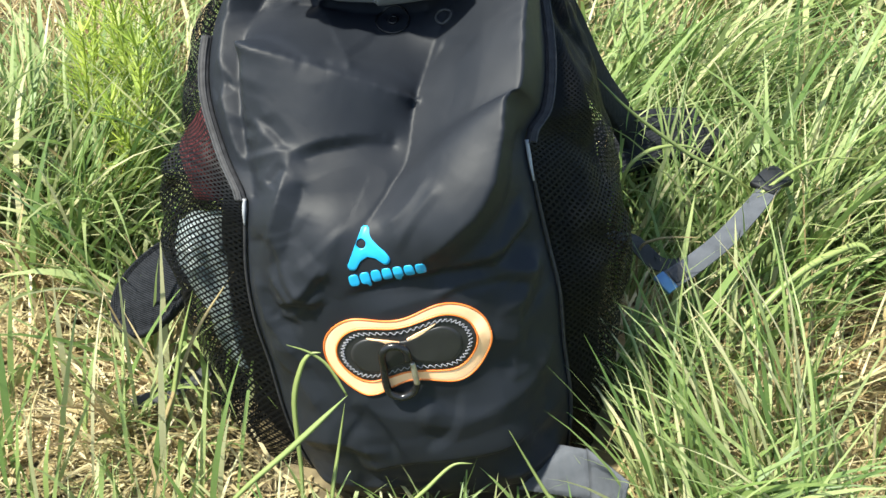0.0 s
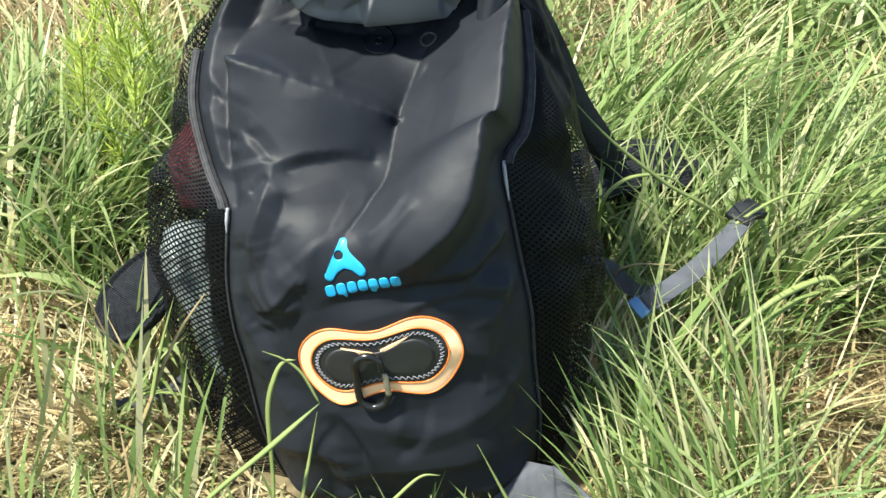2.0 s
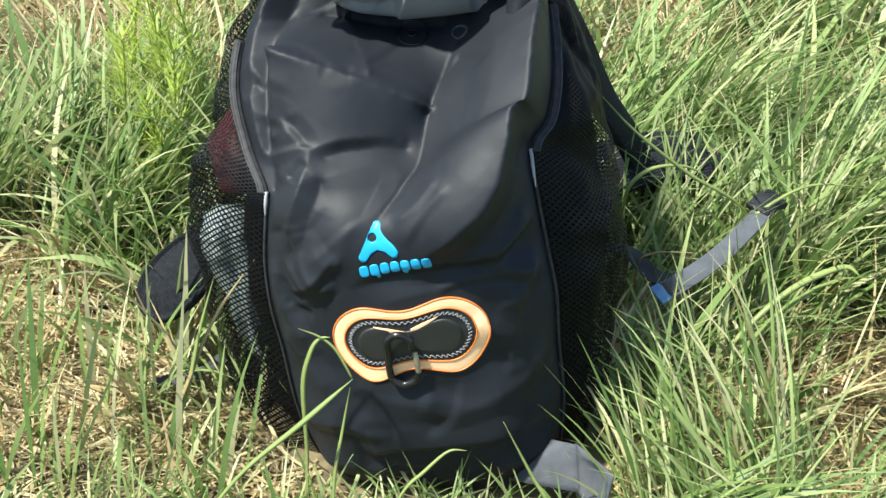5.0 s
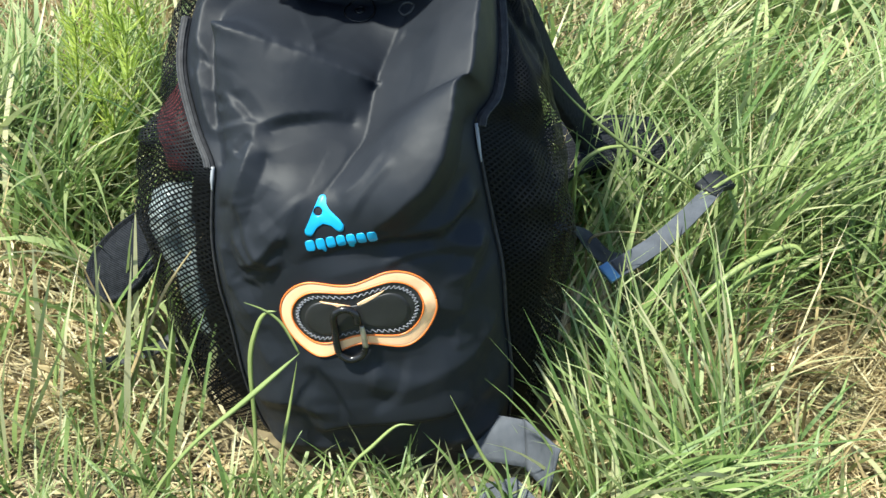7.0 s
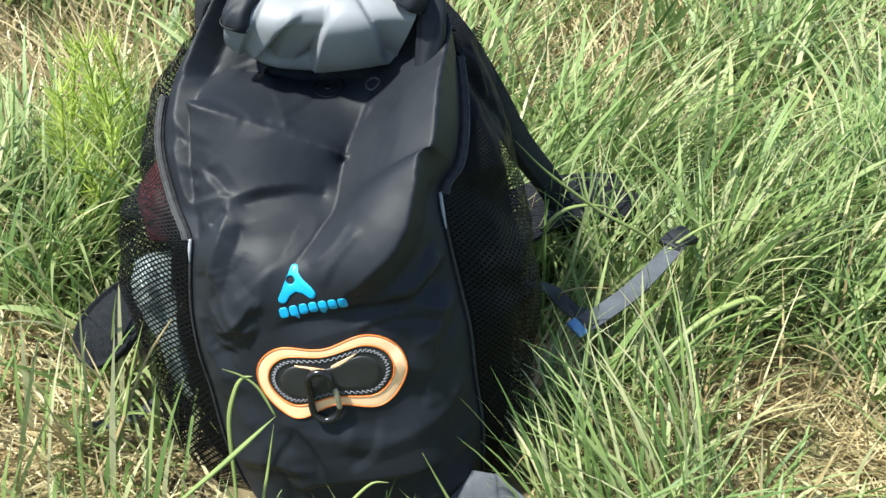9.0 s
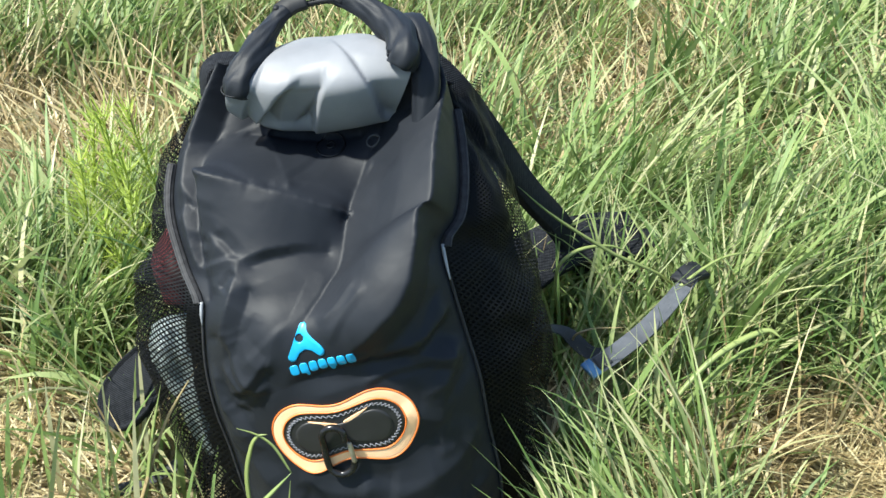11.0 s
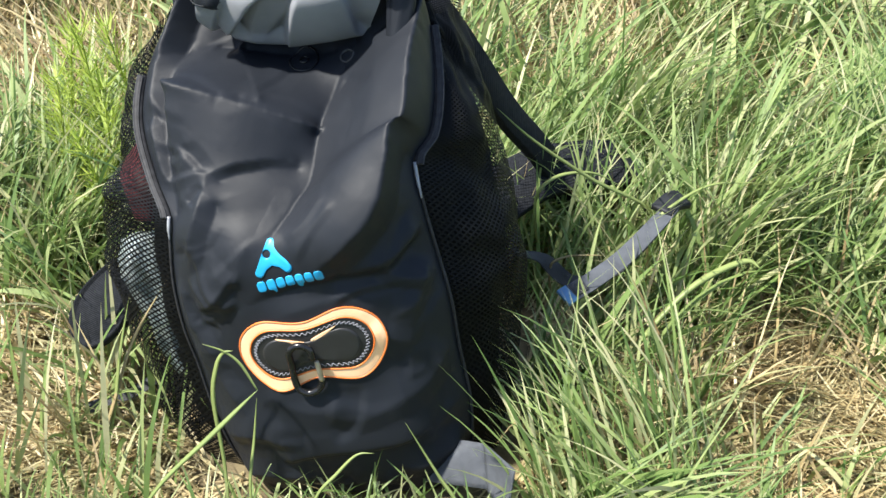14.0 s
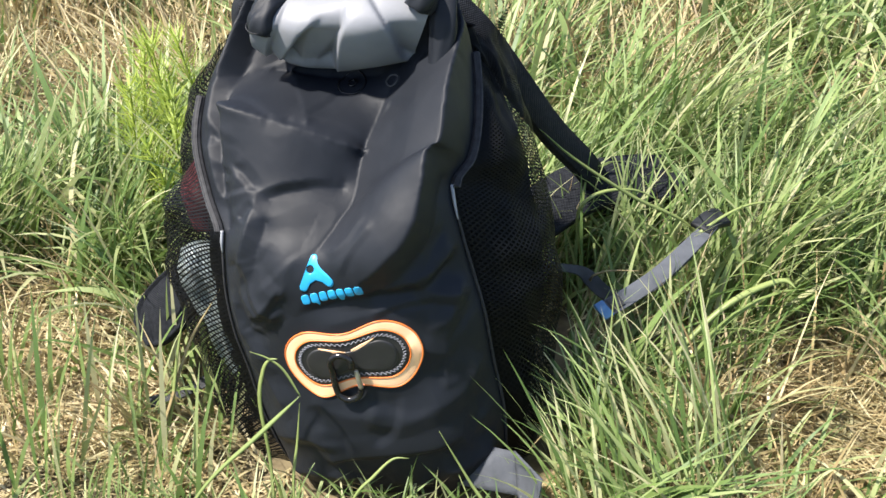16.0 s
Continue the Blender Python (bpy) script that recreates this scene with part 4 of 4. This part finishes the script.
single_blade([(-0.40, 0.83, 0.06), (-0.357, 0.85, 0.121), (-0.307, 0.87, 0.249), (-0.256, 0.885, 0.334)], 0.0055, M_STRAW, DRY, 0.3)
single_blade([(-0.37, 0.84, 0.06), (-0.344, 0.855, 0.14), (-0.322, 0.865, 0.238), (-0.301, 0.87, 0.313)], 0.006, M_PALEBLADE, DRY, 0.3)
single_blade([(0.40, 1.26, 0.1), (0.353, 1.234, 0.25), (0.251, 1.196, 0.33), (0.171, 1.165, 0.4), (0.121, 1.145, 0.455)], 0.005, M_PALEBLADE, GREEN)
single_blade([(0.223, 1.177, 0.06), (0.2, 1.144, 0.2), (0.219, 1.129, 0.24), (0.272, 1.124, 0.25)], 0.0035, M_STRAW, "thin straw stalk arching beside the strap")
single_blade([(0.29, 1.19, 0.06), (0.31, 1.18, 0.22), (0.348, 1.183, 0.28), (0.418, 1.226, 0.31), (0.501, 1.261, 0.3)], 0.005, M_PALEBLADE, GREEN)
single_blade([(0.2, 1.3, 0.06), (0.175, 1.2, 0.27), (0.196, 1.188, 0.33), (0.252, 1.223, 0.325), (0.3, 1.25, 0.29)], 0.005, M_PALEBLADE, GREEN)


def sprig(x, y, h, seed):
    """A feathery sprig: a stem with whorls of needle leaves."""
    r = np.random.default_rng(seed)
    z = ground_z(x, y)
    plant = tagged(new("sprig"), "feathery yellow-green weed sprig among the grass", "plant", "yellow-green sprigs")
    tilt = r.normal(0, 0.12)
    stem = [(x, y, z), (x + tilt * h * 0.4, y, z + h * 0.5), (x + tilt * h, y, z + h)]
    part("stem", tube_bm(stem, [0.0025, 0.0012], 6, 14), M_HORSETAIL, plant)
    needles = []
    for k in range(11):
        f = 0.35 + 0.65 * k / 10
        for j in range(13):
            a = 2 * math.pi * (j + r.random()) / 13
            fj = min(1.0, f + r.normal(0, 0.03))
            needles.append(((x + tilt * h * fj, y, z + h * fj), a, h * 0.30 * (1.15 - 0.6 * f) * r.uniform(0.7, 1.2), r.uniform(0.6, 1.1), r.uniform(-0.5, 0.3), 0.0026, a + math.pi / 2, 3))
    leafage = blade_mesh("needles", needles, M_HORSETAIL, "")
    for key in ("category", "kind"):
        del leafage[key]
    leafage.parent = plant


for k, (x, y, h) in enumerate(((-0.55, 1.44, 0.36), (-0.52, 1.36, 0.30), (-0.50, 1.52, 0.34), (-0.62, 1.40, 0.30), (-0.44, 1.40, 0.26), (-0.60, 1.53, 0.28), (-0.48, 1.30, 0.24), (-0.66, 1.5, 0.33))):
    sprig(x, y, h, 20 + k)


def leaf_bm(mid, along, face, long, wide, curl=0.2):
    ex = Vector(along).normalized()
    ez = (Vector(face) - ex * ex.dot(Vector(face))).normalized()
    ey = ez.cross(ex)
    rows = []
    for i in range(11):
        f = i / 10
        half = wide / 2 * math.sin(math.pi * min(0.98, 0.04 + f)) ** 0.8 + 0.0003
        rows.append([Vector(mid) + ex * long * (f - 0.5) + ey * half * s_ + ez * (curl * long * (f - 0.5) ** 2 + abs(s_) * half * 0.35) for s_ in (-1, -0.5, 0, 0.5, 1)])
    return grid_bm(rows)


for x, y, a, size in ((0.548, 1.226, 0.4, 0.034), (0.19, 1.10, 1.2, 0.03), (0.40, 2.1, 2.0, 0.04), (-0.62, 2.0, 1.0, 0.04), (0.75, 1.75, 0.7, 0.04)):
    tagged(part("dead_leaf", leaf_bm((x, y, ground_z(x, y) + 0.02), (math.cos(a), math.sin(a), 0.15), (0.1, -0.5, 0.8), size, size * 0.6, 1.0), M_LEAF, None), "withered brown leaf lying on straw", "leaf", "withered leaves")
weed = tagged(new("broad_leaved_weed"), "pale green broad-leaved weed in the far grass", "plant")
for k, (dx, dz, a) in enumerate(((-0.05, 0.30, 2.8), (0.03, 0.33, 0.4), (0.0, 0.27, -1.6), (0.09, 0.30, 0.0))):
    part("leaf", leaf_bm((0.36 + dx, 2.45, GZ + dz), (math.cos(a), 0.3 * math.sin(a), -0.3), (0, -0.6, 0.8), 0.05, 0.03, 0.6), M_WEED, weed)
part("stem", tube_bm([(0.37, 2.47, GZ), (0.36, 2.46, GZ + 0.18), (0.36, 2.45, GZ + 0.32)], [0.004, 0.002], 8, 12), M_WEED, weed)

# the meadow goes on all round, out of the camera's sight
rng = np.random.default_rng(31)
beyond = []
while len(beyond) < 62000:
    a, r = rng.uniform(0, 2 * math.pi), 7.0 * rng.random() ** 0.6
    x, y = r * math.sin(a), 1.0 + r * math.cos(a)
    if 0.62 < y < 4.25 and in_view(x * 0.97, y):
        continue
    near = abs(x) < 1.2 and -0.4 < y < 0.75
    beyond.append(((x, y, ground_z(x, y)), rng.uniform(0, 6.28), rng.uniform(0.12, 0.34) * (0.4 if near else 1), rng.uniform(0.05, 0.8), rng.uniform(0.2, 1.2), (0.006 if near else 0.016) * rng.uniform(0.6, 1.4), rng.uniform(0, 6.28), 3))
for k in range(9000):
    x, y = rng.uniform(-1.2, 1.2), rng.uniform(-0.4, 0.68)
    beyond.append(((x, y, ground_z(x, y)), rng.uniform(0, 6.28), rng.uniform(0.05, 0.13), rng.uniform(0.05, 0.9), rng.uniform(0.2, 1.2), 0.006 * rng.uniform(0.6, 1.4), rng.uniform(0, 6.28), 3))
blade_mesh("surrounding_grass", beyond, M_GRASS, "rough green meadow grass all round")
